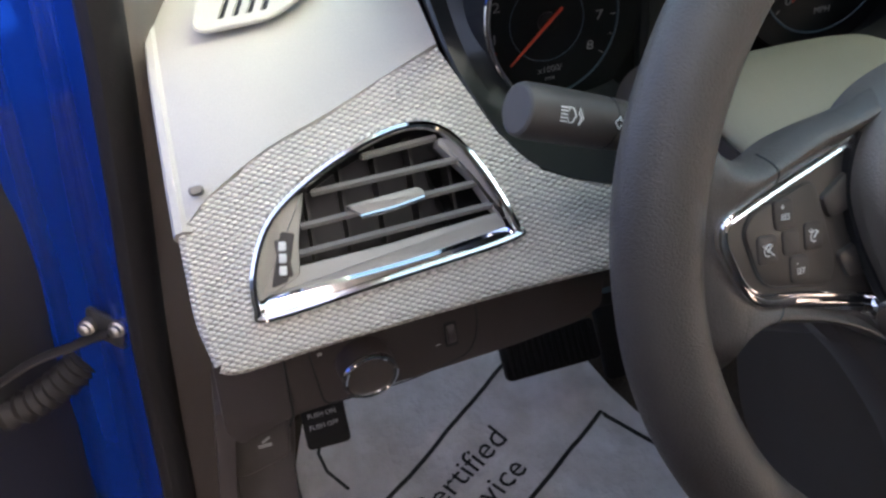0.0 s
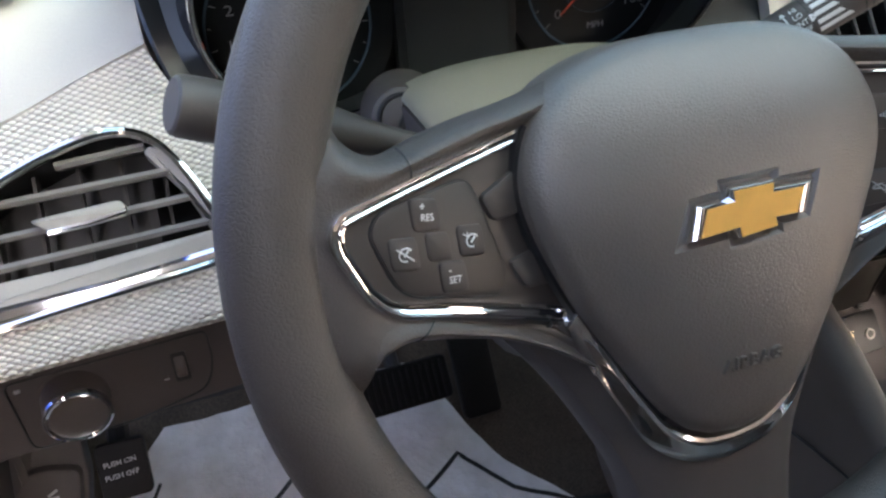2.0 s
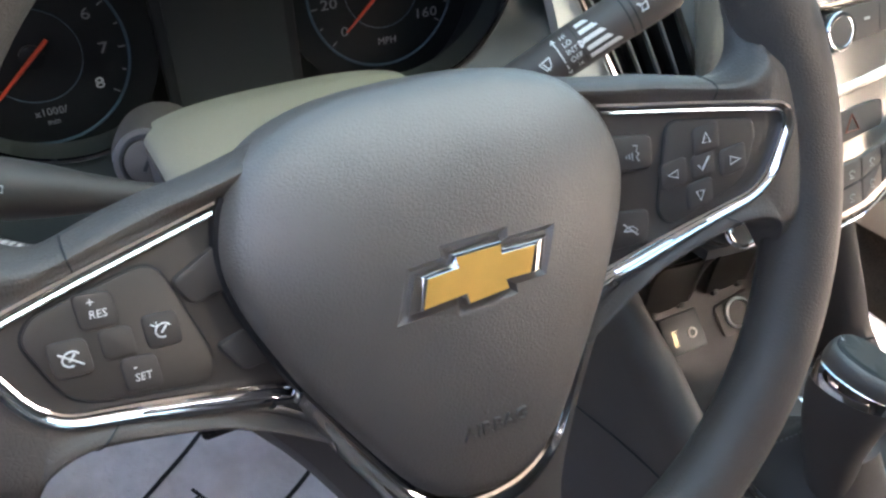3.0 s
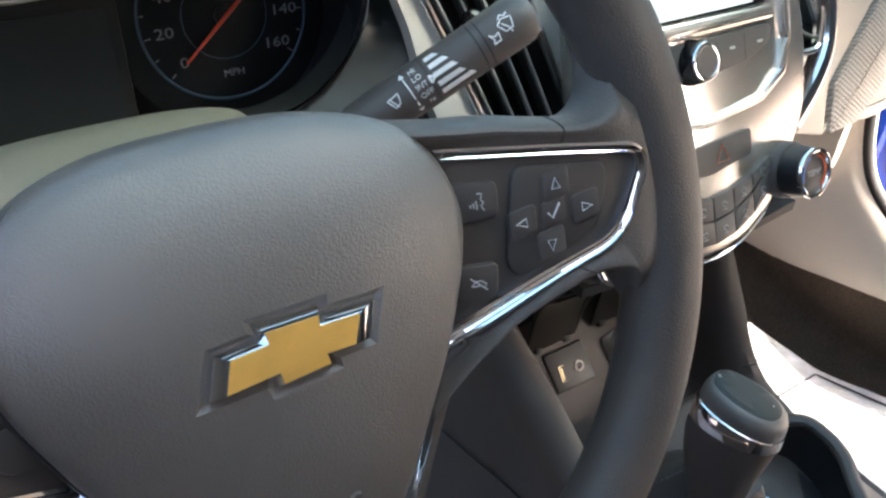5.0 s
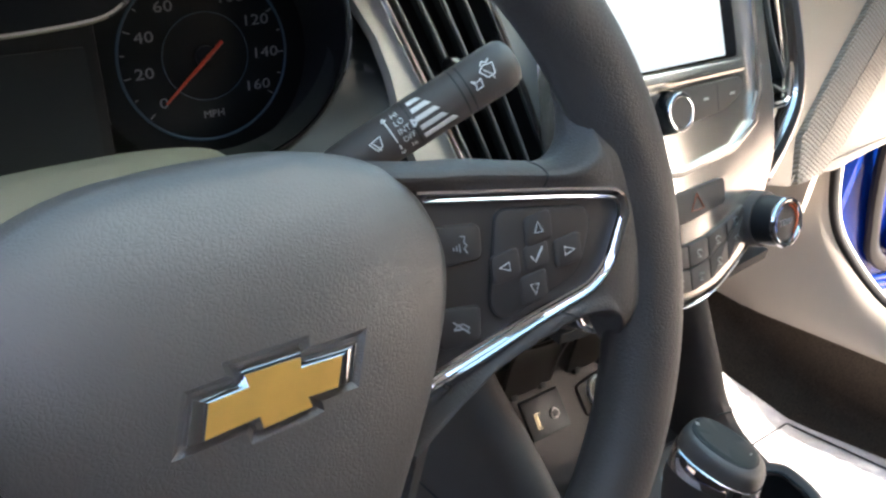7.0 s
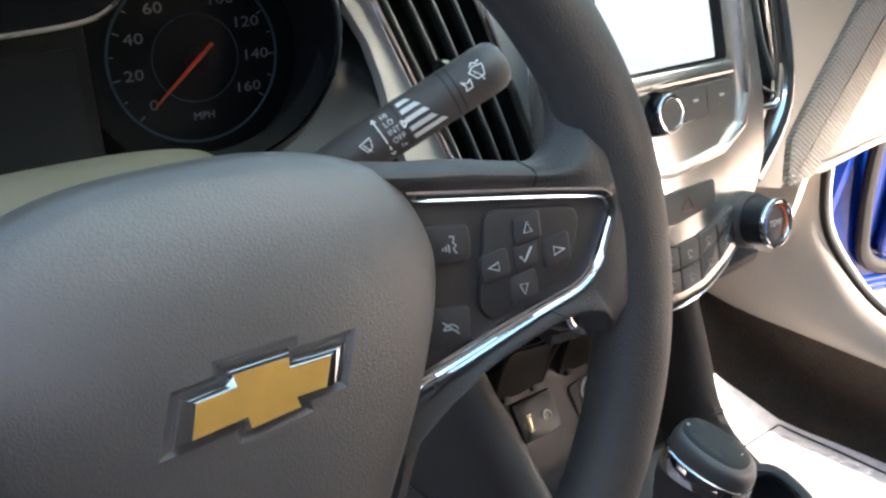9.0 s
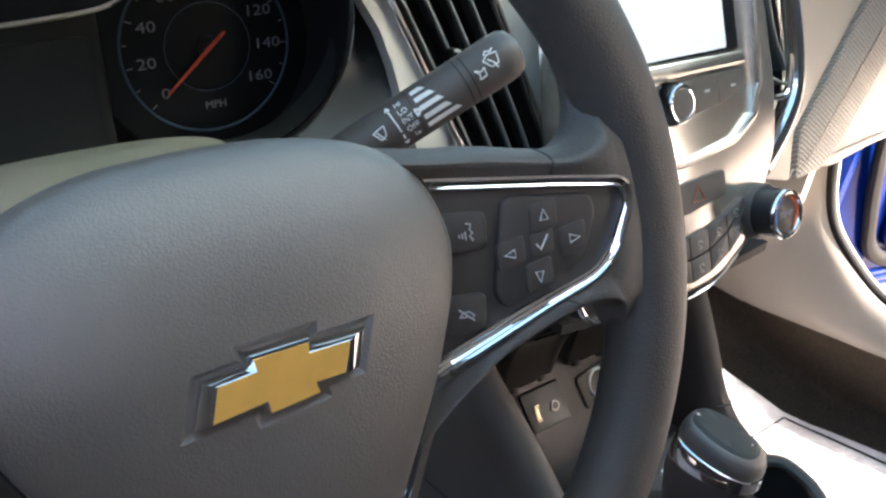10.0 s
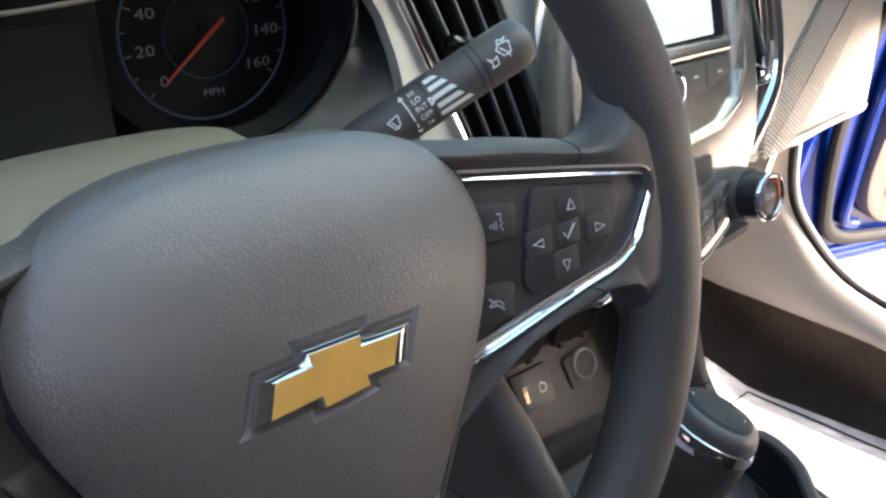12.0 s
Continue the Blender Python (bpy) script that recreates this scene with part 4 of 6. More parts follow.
lip2 = curve_through([(0.145, 0.250, 0.085), (0.150, 0.242, 0.068), (0.159, 0.2227, 0.042), (0.1667, 0.2072, 0.0228), (0.1685, 0.194, 0.0065), (0.1675, 0.186, -0.0038), (0.159, 0.170, -0.024), (0.141, 0.156, -0.041), (0.11, 0.146, -0.054), (0.06, 0.140, -0.062)], False, 6)
for path, rx in ((lip, -0.1080), (lip2, 0.0745)):
    rows = []
    for p in path:
        d = Vector((p.x - rx, 0, p.z - 0.034)).normalized()
        q = Vector((rx, 0.193, 0.034)) + d * 0.0655
        if q.y < p.y - 0.004:
            q.y = p.y - 0.004
        rows.append([p, p + d * -0.0020 + Vector((0, -0.0022, 0)), p * 0.84 + q * 0.16 + Vector((0, -0.001, 0)), p * 0.5 + q * 0.5 + Vector((0, 0.004, 0)), q, q + Vector((0, 0.02, 0)), p + Vector((0, 0.03, 0)) + d * -0.002])
    part("bevel", loft(rows, True, True, True), GREEN, cluster, "grey green bevelled cluster edge")
part("hood", surface(smooth_rows([[(-0.205, y, 0.085 + d), (-0.12, y, 0.108 + d), (-0.015, y, 0.115 + d), (0.09, y, 0.108 + d), (0.175, y, 0.085 + d)] for y, d in ((0.138, 0.016), (0.17, 0.014), (0.21, 0.012), (0.27, 0.0))], 4), 0.012, (0, 0, 1)), PIT, cluster, "black cluster hood")

# ---- driver's side dashboard ----
AM = frame_of((0, 0.187, 0), (1, 0, 0), (0, -1, 0.8))  # slope of the woven panel
KV = 1.2806
dash = thing("driver_dashboard", (-0.26, 0.2, -0.13), "cream and taupe dashboard end with woven trim panel", "dashboard")
pan = [(-0.197, 0.026), (-0.230, 0.0150), (-0.262, 0.0010), (-0.300, -0.0110), (-0.332, -0.0260), (-0.3485, -0.0400), (-0.3495, -0.063), (-0.3500, -0.090), (-0.3460, -0.1140), (-0.335, -0.1165), (-0.284, -0.1130), (-0.188, -0.1100), (-0.129, -0.1105), (-0.06, -0.112), (-0.06, -0.073), (-0.118, -0.0680), (-0.154, -0.0520), (-0.174, -0.0270), (-0.187, 0.0020)]
vent_o = curve_through([(-0.3225, -0.0900), (-0.3195, -0.0700), (-0.3050, -0.0460), (-0.2760, -0.0275), (-0.2430, -0.0155), (-0.2180, -0.0130), (-0.2010, -0.0220), (-0.1865, -0.0470), (-0.1765, -0.0775), (-0.1800, -0.0855), (-0.2480, -0.0915), (-0.3160, -0.0970)], True, 5)
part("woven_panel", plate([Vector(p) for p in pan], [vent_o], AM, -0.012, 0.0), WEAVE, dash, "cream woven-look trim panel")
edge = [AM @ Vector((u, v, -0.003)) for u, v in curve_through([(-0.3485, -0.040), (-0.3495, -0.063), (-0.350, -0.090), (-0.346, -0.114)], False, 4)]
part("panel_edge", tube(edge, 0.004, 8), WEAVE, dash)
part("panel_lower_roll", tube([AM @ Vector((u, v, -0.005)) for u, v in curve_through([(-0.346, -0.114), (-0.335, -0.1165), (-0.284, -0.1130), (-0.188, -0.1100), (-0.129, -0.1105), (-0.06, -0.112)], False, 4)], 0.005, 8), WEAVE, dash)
# upper cream dashboard, sloping up to the windscreen
tl = [(-0.3490, 0.160, -0.033), (-0.333, 0.169, -0.0215), (-0.300, 0.181, -0.0080), (-0.262, 0.1905, 0.0015), (-0.230, 0.197, 0.0120), (-0.1965, 0.206, 0.0215)]
rows = [tl]
for f, dz in ((0.045, 0.018), (0.09, 0.034), (0.16, 0.050), (0.26, 0.060), (0.40, 0.055)):
    rows.append([(x - 0.001 * (f / 0.1), y + f * (1.0 - 0.25 * i / 5), z + dz * (1 - 0.35 * i / 5) + 0.0) for i, (x, y, z) in enumerate(tl)])
part("upper_dash", surface(smooth_rows(rows, 4), 0.02, (-0.2, -0.42, 0.9)), CREAM, dash, "smooth cream upper dashboard")
part("upper_dash_edge", tube(curve_through([(r[0][0], r[0][1], r[0][2] - 0.004) for r in rows], False, 5), 0.006, 8), CREAM, dash)
def seal_x(z):
    return -0.3795 - 0.162 * (0.0 - z) if z < 0 else -0.3795 + 0.18 * z


# clear cap on the dashboard end, a small clip
part("clip", stack(rounded(rect(-0.338, -0.0235, 0.0075, 0.0050), 0.0022, 4), AM, [(1, -0.002), (1, 0.0022), (0.7, 0.0040)]), LOUVRE, dash, "small clear plastic clip")

# side window outlet in the upper dashboard
tv = frame_of((-0.288, 0.272, 0.0345), (1, -0.25, 0.18), (-0.2, -0.42, 0.9))
out = thing("demister_outlet", (-0.290, 0.268, 0.028), "cream side window demister grille with dark slots", "air vent")
slots = [rounded([(-0.020 + 0.0085 * i + a, -0.008 + 0.0 * i + b) for a, b in ((0, 0), (0.004, 0), (0.009, 0.016), (0.005, 0.016))], 0.001, 2) for i in range(4)]
ov = rounded([(-0.035, -0.014), (0.012, -0.014), (0.040, 0.004), (0.040, 0.020), (-0.030, 0.020)], 0.010, 4)
part("grille", plate(ov, slots, tv, 0.0, 0.0035), CREAM, out)
part("rim", sweep([tv @ Vector((*p, 0.003)) for p in ov], oval(0.0014, 0.0014, 6), (-0.2, -0.42, 0.9), True), CREAM, out)
part("duct", slab(inset(ov, 0.004), tv, -0.004, 0.0015), BLACK, out)

# ---- side air vent ----
sv = thing("side_air_vent", (-0.25, 0.14, -0.07), "chrome framed side air vent with horizontal louvres", "air vent")
part("frame", sweep([AM @ Vector((*p, 0.0012)) for p in vent_o], [(-0.0030, -0.008), (0.0026, -0.004), (0.0030, 0.0004), (0.0022, 0.0026), (0.0006, 0.0034), (-0.0012, 0.0026), (-0.0028, -0.0008)], (0, -1, 0.8), True), CHROME, sv, "polished chrome frame")
band = rounded([(-0.3215, -0.0960), (-0.2500, -0.0935), (-0.1770, -0.0850), (-0.1810, -0.0780), (-0.2330, -0.0832), (-0.3180, -0.0856)], [0.004, 0.02, 0.003, 0.003, 0.02, 0.003], 3)
part("lower_band", loft([[AM @ Vector((*p, nn)) for p in (inset(band, d) if d else band)] for d, nn in ((0, -0.006), (0, 0.0006), (0.0022, 0.0026))], True, True, True), CHROME, sv, "broad polished chrome lower band")
tray = rounded([(-0.3170, -0.0860), (-0.2330, -0.0835), (-0.1800, -0.0785), (-0.1835, -0.0690), (-0.2470, -0.0726), (-0.3000, -0.0735)], 0.003, 3)
part("ledge", slab(tray, AM, -0.014, -0.0035, 0.001), LEDGE, sv, "grey cream inner ledge")
cheek = rounded([(-0.3215, -0.0880), (-0.2965, -0.0780), (-0.2935, -0.0600), (-0.2850, -0.0350), (-0.3020, -0.0445), (-0.3175, -0.0680)], 0.003, 3)
part("cheek", slab(cheek, AM, -0.014, -0.0018, 0.001), LEDGE, sv, "cream cheek beside the louvres")
inner_side = rounded([(-0.2060, -0.0215), (-0.2000, -0.0250), (-0.1865, -0.0480), (-0.1795, -0.0745), (-0.1850, -0.0700), (-0.1935, -0.0480), (-0.2090, -0.0250)], 0.002, 3)
part("inner_side", slab(inner_side, AM, -0.016, -0.0030, 0.002), LEDGE, sv, "grey cream inner bezel side")
slot = rounded([(-0.3125, -0.0815), (-0.3035, -0.0800), (-0.2945, -0.0560), (-0.3015, -0.0535)], 0.0015, 3)
part("wheel_slot", slab(slot, AM, -0.005, -0.0012), BLACK, sv)
wheel_axis = frame_of(AM @ Vector((-0.3030, -0.0676, -0.0070)), (0, 0.8, 1), (1, 0.0, 0.0))
tw = part("thumbwheel", turned([(0.0105, -0.0030), (0.0115, -0.0024), (0.0115, 0.0024), (0.0105, 0.0030)], wheel_axis, 40), TAUPE, sv, "ribbed thumbwheel with a bright strip")
for i in range(3):
    a = radians(-52 - 28 * i + 28)
    part("rib", block(AM @ pose(-0.3034 + 0.0012 * (i - 1), -0.0676 + 0.0062 * (i - 1), 0.0044 - 0.0010 * abs(i - 1), 0, 0, -12), (0.0040, 0.0050, 0.0012), 0.0005), INK, tw)
part("duct", join(slab(inset(vent_o, 0.002), AM, -0.060, -0.050), loft([[AM @ Vector((*p, nn)) for p in inset(vent_o, 0.002)] for nn in (-0.055, -0.003)], True)), BLACK, sv, "black vent duct")
blades = [(-0.250, -0.208, -0.0232, -0.0212), (-0.281, -0.1985, -0.0366, -0.0354), (-0.2905, -0.1925, -0.0529, -0.0502), (-0.2945, -0.1850, -0.0668, -0.0640)]
for u0, u1, v0, v1 in blades:
    a, b = AM @ Vector((u0, v0, -0.008)), AM @ Vector((u1, v1, -0.008))
    part("louvre", sweep([a, b], [(-0.0010, -0.012), (0.0010, -0.012), (0.0020, 0.004), (0.0, 0.0055), (-0.0020, 0.004)], (0, -1, 0.66), False), LOUVRE, sv, "pale louvre blade")
for i in range(5):
    u = -0.2850 + 0.0205 * i
    a, b = AM @ Vector((u - 0.001, -0.072, -0.020)), AM @ Vector((u + 0.002, -0.016, -0.020))
    part("vane", sweep([a, b], [(-0.0009, -0.014), (0.0009, -0.014), (0.0008, 0.002), (-0.0008, 0.002)], (0.1, -1, 0.8), False), RECESS, sv, "dark upright vane")
tab = rounded([(-0.2660, -0.0478), (-0.2572, -0.0552), (-0.2240, -0.0532), (-0.2215, -0.0500), (-0.2245, -0.0460)], 0.003, 3)
tb = part("tab", slab(tab, AM, -0.010, 0.0010, 0.001), LEDGE, sv, "adjusting tab with a chrome edge")
part("tab_edge", tube([AM @ Vector((u, v, 0.0005)) for u, v in ((-0.2585, -0.0552), (-0.2400, -0.0546), (-0.2225, -0.0524))], 0.0015, 8), CHROME, tb)

# ---- lower dashboard, light switch ----
LM = frame_of((0.0231, 0.1525, -0.0161), (1, 0, 0), (0, -1, 0.1)) @ Matrix.Scale(1.078, 4)
KL = math.sqrt(1.01)


def lowp(x, z):
    return (x, z * KL)


lower = thing("lower_dash_panel", (-0.24, 0.14, -0.15), "taupe plastic lower dashboard panel", "dashboard panel")
lp = [lowp(*p) for p in ((-0.3480, -0.055), (-0.3560, -0.1400), (-0.3500, -0.1510), (-0.330, -0.1440), (-0.315, -0.1395), (-0.281, -0.1370), (-0.240, -0.1345), (-0.188, -0.1310), (-0.145, -0.1255), (-0.131, -0.1180), (-0.128, -0.055))]
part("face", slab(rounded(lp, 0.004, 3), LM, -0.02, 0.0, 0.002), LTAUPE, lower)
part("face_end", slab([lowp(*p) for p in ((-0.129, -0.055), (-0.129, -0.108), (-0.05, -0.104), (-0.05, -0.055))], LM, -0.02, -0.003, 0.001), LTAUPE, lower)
part("underside", surface([[(-0.35, y, z), (-0.25, y, z + 0.010), (-0.12, y, z + 0.014), (0.05, y, z + 0.01)] for y, z in ((0.160, -0.167), (0.22, -0.168), (0.34, -0.176), (0.5, -0.16))], 0.012, (0, 0, 1)), BLACK, lower)
part("joint", tube([LM @ Vector((*lowp(x, z), 0.0004)) for x, z in ((-0.3150, -0.088), (-0.3165, -0.115), (-0.3180, -0.1380), (-0.3215, -0.1450))], 0.0010, 6), BLACK, lower)
bez = rounded([lowp(*p) for p in ((-0.302, -0.0955), (-0.208, -0.0920), (-0.2072, -0.1100), (-0.2130, -0.1270), (-0.250, -0.1350), (-0.300, -0.1370))], [0.004, 0.003, 0.008, 0.008, 0.008, 0.006], 3)
switch = thing("headlamp_switch", (-0.26, 0.14, -0.14), "round chrome edged headlamp switch with dimmer wheel", "switch")
part("bezel_line", sweep([LM @ Vector((*p, 0.0002)) for p in bez], oval(0.0006, 0.0006, 5), (0, -1, 0.1), True), BLACK, switch)
kmt = frame_of((-0.2725, 0.1428, -0.1367), (1, 0.1, 0), (0.10, -1, -0.02)) @ Matrix.Scale(1.07, 4)
part("knob_base", turned([(0.0190, -0.006), (0.0190, -0.0012), (0.0180, -0.0004)], kmt, 40), LTAUPE, switch)
knob = part("knob", turned([(0.0160, 0.001), (0.0156, 0.010), (0.0150, 0.0150), (0.0135, 0.0155)], kmt, 40, True, True), LTAUPE, switch, "taupe rotary knob")
part("knob_ring", sweep([kmt @ Vector((0.0145 * math.cos(a), 0.0145 * math.sin(a), 0.0153)) for a in [2 * math.pi * i / 48 for i in range(48)]], oval(0.0019, 0.0022, 8), (0.10, -1, -0.02), True), CHROME, knob, "chrome ring")
for i in range(5):
    a = radians(150 - 26 * i)
    part("mark", block(kmt @ pose(0.0262 * math.cos(a), 0.0262 * math.sin(a), 0.0006), (0.0028, 0.0022, 0.0005), 0.0002), DIMINK, switch)
dx, dz = -0.2235, -0.1095
dm = frame_of(LM @ Vector((*lowp(dx, dz), 0)), (1, 0, 0), (0, -1, 0.1))
part("dimmer_slot", slab(rounded(rect(0, 0, 0.0080, 0.0190), 0.001, 2), dm, -0.002, 0.0004), BLACK, switch)
part("dimmer_wheel", turned([(0.0080, -0.0027), (0.0086, -0.0020), (0.0086, 0.0020), (0.0080, 0.0027)], frame_of(LM @ Vector((*lowp(dx, dz), -0.0042)), (0, 0.1, 1), (1, 0, 0)), 32), LTAUPE, switch)
part("mark", block(dm @ pose(-0.0085, -0.006, 0.0004), (0.003, 0.0008, 0.0004), 0.0002), DIMINK, switch)

# ---- driver's footwell ----
fuse = thing("kick_panel", (-0.37, 0.33, -0.45), "taupe kick panel with bonnet release lever", "trim panel")
FM = frame_of((0, 0.325 + 0.6 * 0.41, 0), (1, 0, 0), (0, -1, 0.6))
KF = math.sqrt(1.36)
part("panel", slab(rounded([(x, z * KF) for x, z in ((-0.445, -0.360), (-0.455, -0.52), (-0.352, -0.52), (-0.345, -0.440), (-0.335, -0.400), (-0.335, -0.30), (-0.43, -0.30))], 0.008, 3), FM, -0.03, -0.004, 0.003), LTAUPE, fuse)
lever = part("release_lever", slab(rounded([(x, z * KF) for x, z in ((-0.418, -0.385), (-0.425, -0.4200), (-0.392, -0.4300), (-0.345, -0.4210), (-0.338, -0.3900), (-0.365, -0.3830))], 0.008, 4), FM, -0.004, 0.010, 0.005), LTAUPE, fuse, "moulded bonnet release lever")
part("print", join(block(FM @ pose(-0.366, -0.4065 * KF, 0.0104), (0.013, 0.0035, 0.0005), 0.0002), block(FM @ pose(-0.364, -0.4020 * KF, 0.0104, 0, 0, 25), (0.009, 0.0025, 0.0005), 0.0002)), DIMINK, fuse)
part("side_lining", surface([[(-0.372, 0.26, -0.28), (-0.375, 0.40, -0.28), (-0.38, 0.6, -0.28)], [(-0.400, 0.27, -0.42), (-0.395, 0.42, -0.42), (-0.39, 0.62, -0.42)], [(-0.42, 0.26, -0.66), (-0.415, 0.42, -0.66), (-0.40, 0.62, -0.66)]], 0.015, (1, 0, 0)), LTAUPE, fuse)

pb = thing("parking_brake_pedal", (-0.30, 0.40, -0.44), "black parking brake pedal with white lettering", "pedal")
PMt = frame_of((-0.3080, 0.3300, -0.3995), (1, 0.0, -0.02), (0.0, -0.80, 0.62))
part("pad", slab(rounded(rect(0.0015, -0.002, 0.043, 0.052), 0.006, 4), PMt, -0.012, -0.0006, 0.003), RUBBER, pb)
part("arm", tube([PMt @ Vector((0, 0.01, -0.01)), PMt @ Vector((0, 0.06, -0.05)), PMt @ Vector((0, 0.16, -0.12))], 0.010, 8), BLACK, pb)
for txt, v in (("PUSH ON", 0.0055), ("PUSH OFF", -0.0060)):
    part("print", letters(txt, PMt @ pose(0, v, 0.0002, 0, 0, 2), 0.0066, 0.0003), DIMINK, pb)

bp_ = thing("brake_pedal", (-0.01, 0.47, -0.58), "black ribbed brake pedal", "pedal")
BM = frame_of((-0.010, 0.466, -0.5425), (1, 0, 0), (0, -1, 0.9))
part("pad", slab(rounded(rect(0, 0, 0.130, 0.055), 0.008, 4), BM, -0.014, 0.0, 0.004), RUBBER, bp_)
for i in range(14):
    part("rib", block(BM @ pose(-0.056 + 0.0086 * i, 0, 0.0008), (0.0036, 0.044, 0.0032), 0.001), RUBBER, bp_)
part("arm", tube([BM @ Vector((0, 0.01, -0.012)), BM @ Vector((0, 0.12, -0.05)), BM @ Vector((0, 0.26, -0.02))], 0.010, 8), BLACK, bp_)
ap = thing("accelerator_pedal", (0.105, 0.50, -0.64), "black rubber accelerator pedal", "pedal")
part("pad", block(frame_of((0.105, 0.52, -0.58), (1, 0, 0), (0, -1, 0.7)), (0.055, 0.16, 0.014), 0.005), RUBBER, ap)

# paper floor mat with printed border and words
matp = thing("paper_floor_mat", (-0.1, 0.3, -0.66), "white wrinkled paper floor mat with black printed border", "floor mat")


def mat_z(x, y):
    return -0.660 + 0.25 * max(0.0, y - 0.425) + 0.004 * noise.noise(Vector((x * 14, y * 14, 0.3))) + 0.0022 * noise.noise(Vector((x * 37, y * 31, 2.0)))


left_e = [(-0.30, -0.05), (-0.33, 0.15), (-0.352, 0.36), (-0.362, 0.47), (-0.338, 0.54), (-0.30, 0.585)]
right_e = [(0.30, -0.05), (0.245, 0.15), (0.185, 0.290), (0.105, 0.405), (0.062, 0.520), (0.030, 0.585)]
rows = []
for t in range(61):
    s = t / 60 * 5
    k = min(4, int(s))
    f = s - k
    a = Vector(left_e[k]) * (1 - f) + Vector(left_e[k + 1]) * f
    b = Vector(right_e[k]) * (1 - f) + Vector(right_e[k + 1]) * f
    rows.append([(p.x, p.y, mat_z(p.x, p.y)) for p in [a + (b - a) * (i / 60) for i in range(61)]])
part("sheet", surface(rows, 0.002, (0, 0, 1)), PAPER, matp, "white wrinkled paper")


def mat_line(pts, w):
    dense = []
    for a, b in zip(pts, pts[1:]):
        a, b = Vector(a), Vector(b)
        for i in range(14):
            dense.append(a + (b - a) * i / 14)
    dense.append(Vector(pts[-1]))
    path = [(p.x, p.y, mat_z(p.x, p.y) + 0.0014) for p in dense]
    return sweep(path, [(-w / 2, -0.0010), (w / 2, -0.0010), (w / 2, 0.0004), (-w / 2, 0.0004)], (0, 0, 1))


part("printed_border", mat_line([(-0.335, 0.345), (-0.244, 0.407), (-0.135, 0.482), (-0.020, 0.560)], 0.0055), BLACK, matp)
part("printed_border", mat_line([(-0.20, 0.262), (-0.085, 0.342), (0.052, 0.436), (0.099, 0.361), (0.160, 0.318), (0.24, 0.30)], 0.0055), BLACK, matp)
part("printed_border", mat_line([(-0.314, 0.512), (-0.328, 0.487), (-0.322, 0.460), (-0.30, 0.43)], 0.004), BLACK, matp)
for txt, ox, oy, hh in (("Certified", -0.0885, 0.4450, 0.0465), ("Service", -0.0800, 0.3950, 0.0465)):
    bm = letters(txt, pose(0, 0, 0, 0, 0, 31), hh, 0.0002, "RIGHT")
    for v in bm.verts:
        x, y = v.co.x + ox, v.co.y + oy
        v.co = Vector((x, y, mat_z(x, y) + 0.0018 + v.co.z))
    part("printed_word", bm, BLACK, matp)

# ---- driver's door opening ----
opening = thing("door_opening", (-0.40, 0.28, -0.60), "blue painted door opening with black rubber seal", "door frame", kind="structure")
part("seal", sweep(curve_through([(-0.362, 0.285, 0.13), (-0.3715, 0.29, 0.044), (-0.3905, 0.29, -0.065), (-0.4175, 0.29, -0.212), (-0.447, 0.29, -0.405), (-0.470, 0.26, -0.56), (-0.475, 0.10, -0.63), (-0.475, -0.5, -0.64)], False, 6), oval(0.0135, 0.016, 12), (-0.3, -1, 0), False), RUBBER, opening, "black rubber door seal")
def wave(z):
    return 0.006 * math.sin(z * 17) + 0.003 * math.sin(z * 41)


part("pillar_trim", surface(smooth_rows([[(seal_x(z) + 0.006, 0.286, z), (seal_x(z) * 0.35 - 0.362 * 0.65 + 0.01, 0.292 + 0.1 * max(0.0, 0.02 - z), z), (-0.340 + 0.12 * min(0.0, z), 0.33, z), (-0.30 + 0.14 * min(0.0, z), 0.40, z)] for z in (0.16, 0.05, -0.08, -0.20, -0.34, -0.50)], 3), 0.010, (0.6, -1, 0)), TAUPE, opening, "taupe trim beside the seal")
part("pillar", surface(smooth_rows([[(seal_x(z) - dx, y + (wave(z) if dx > 0.04 else 0), z) for dx, y in ((0.002, 0.300), (0.018, 0.312), (0.034, 0.330), (0.050, 0.375), (0.085, 0.400), (0.105, 0.440), (0.20, 0.470), (0.34, 0.500))] for z in (0.30, 0.15, 0.03, -0.10, -0.24, -0.38, -0.52, -0.66)], 3), 0.012, (0.4, -1, 0)), BLUE, opening, "glossy blue hinge pillar")
part("sill", block(frame_of((-0.50, -0.1, -0.66), (0, 1, 0), (0, 0, 1)), (0.95, 0.08, 0.06), 0.02), BLUE, opening, "blue sill")
ddoor = thing("driver_door", (-0.70, 0.45, -0.5), "open blue car door with black seal and wiring boot", "car door")
part("inner_edge", surface([[(seal_x(z) - 0.125, 0.480, z), (-0.60, 0.44, z), (-0.70, 0.22, z), (-0.86, -0.36, z)] for z in (0.13, 0.0, -0.25, -0.60)], 0.03, (0, -1, 0)), BLUE, ddoor, "blue painted door shell")
part("trim", surface([[(seal_x(z) - 0.105, 0.448, z), (-0.585, 0.41, z), (-0.67, 0.21, z), (-0.82, -0.36, z)] for z in (-0.08, -0.15, -0.35, -0.60)], 0.02, (0, -1, 0)), BLACK, ddoor, "black door lining")
strap = thing("door_check_strap", (-0.50, 0.42, -0.32), "black steel door check strap with two bolts", "door check")
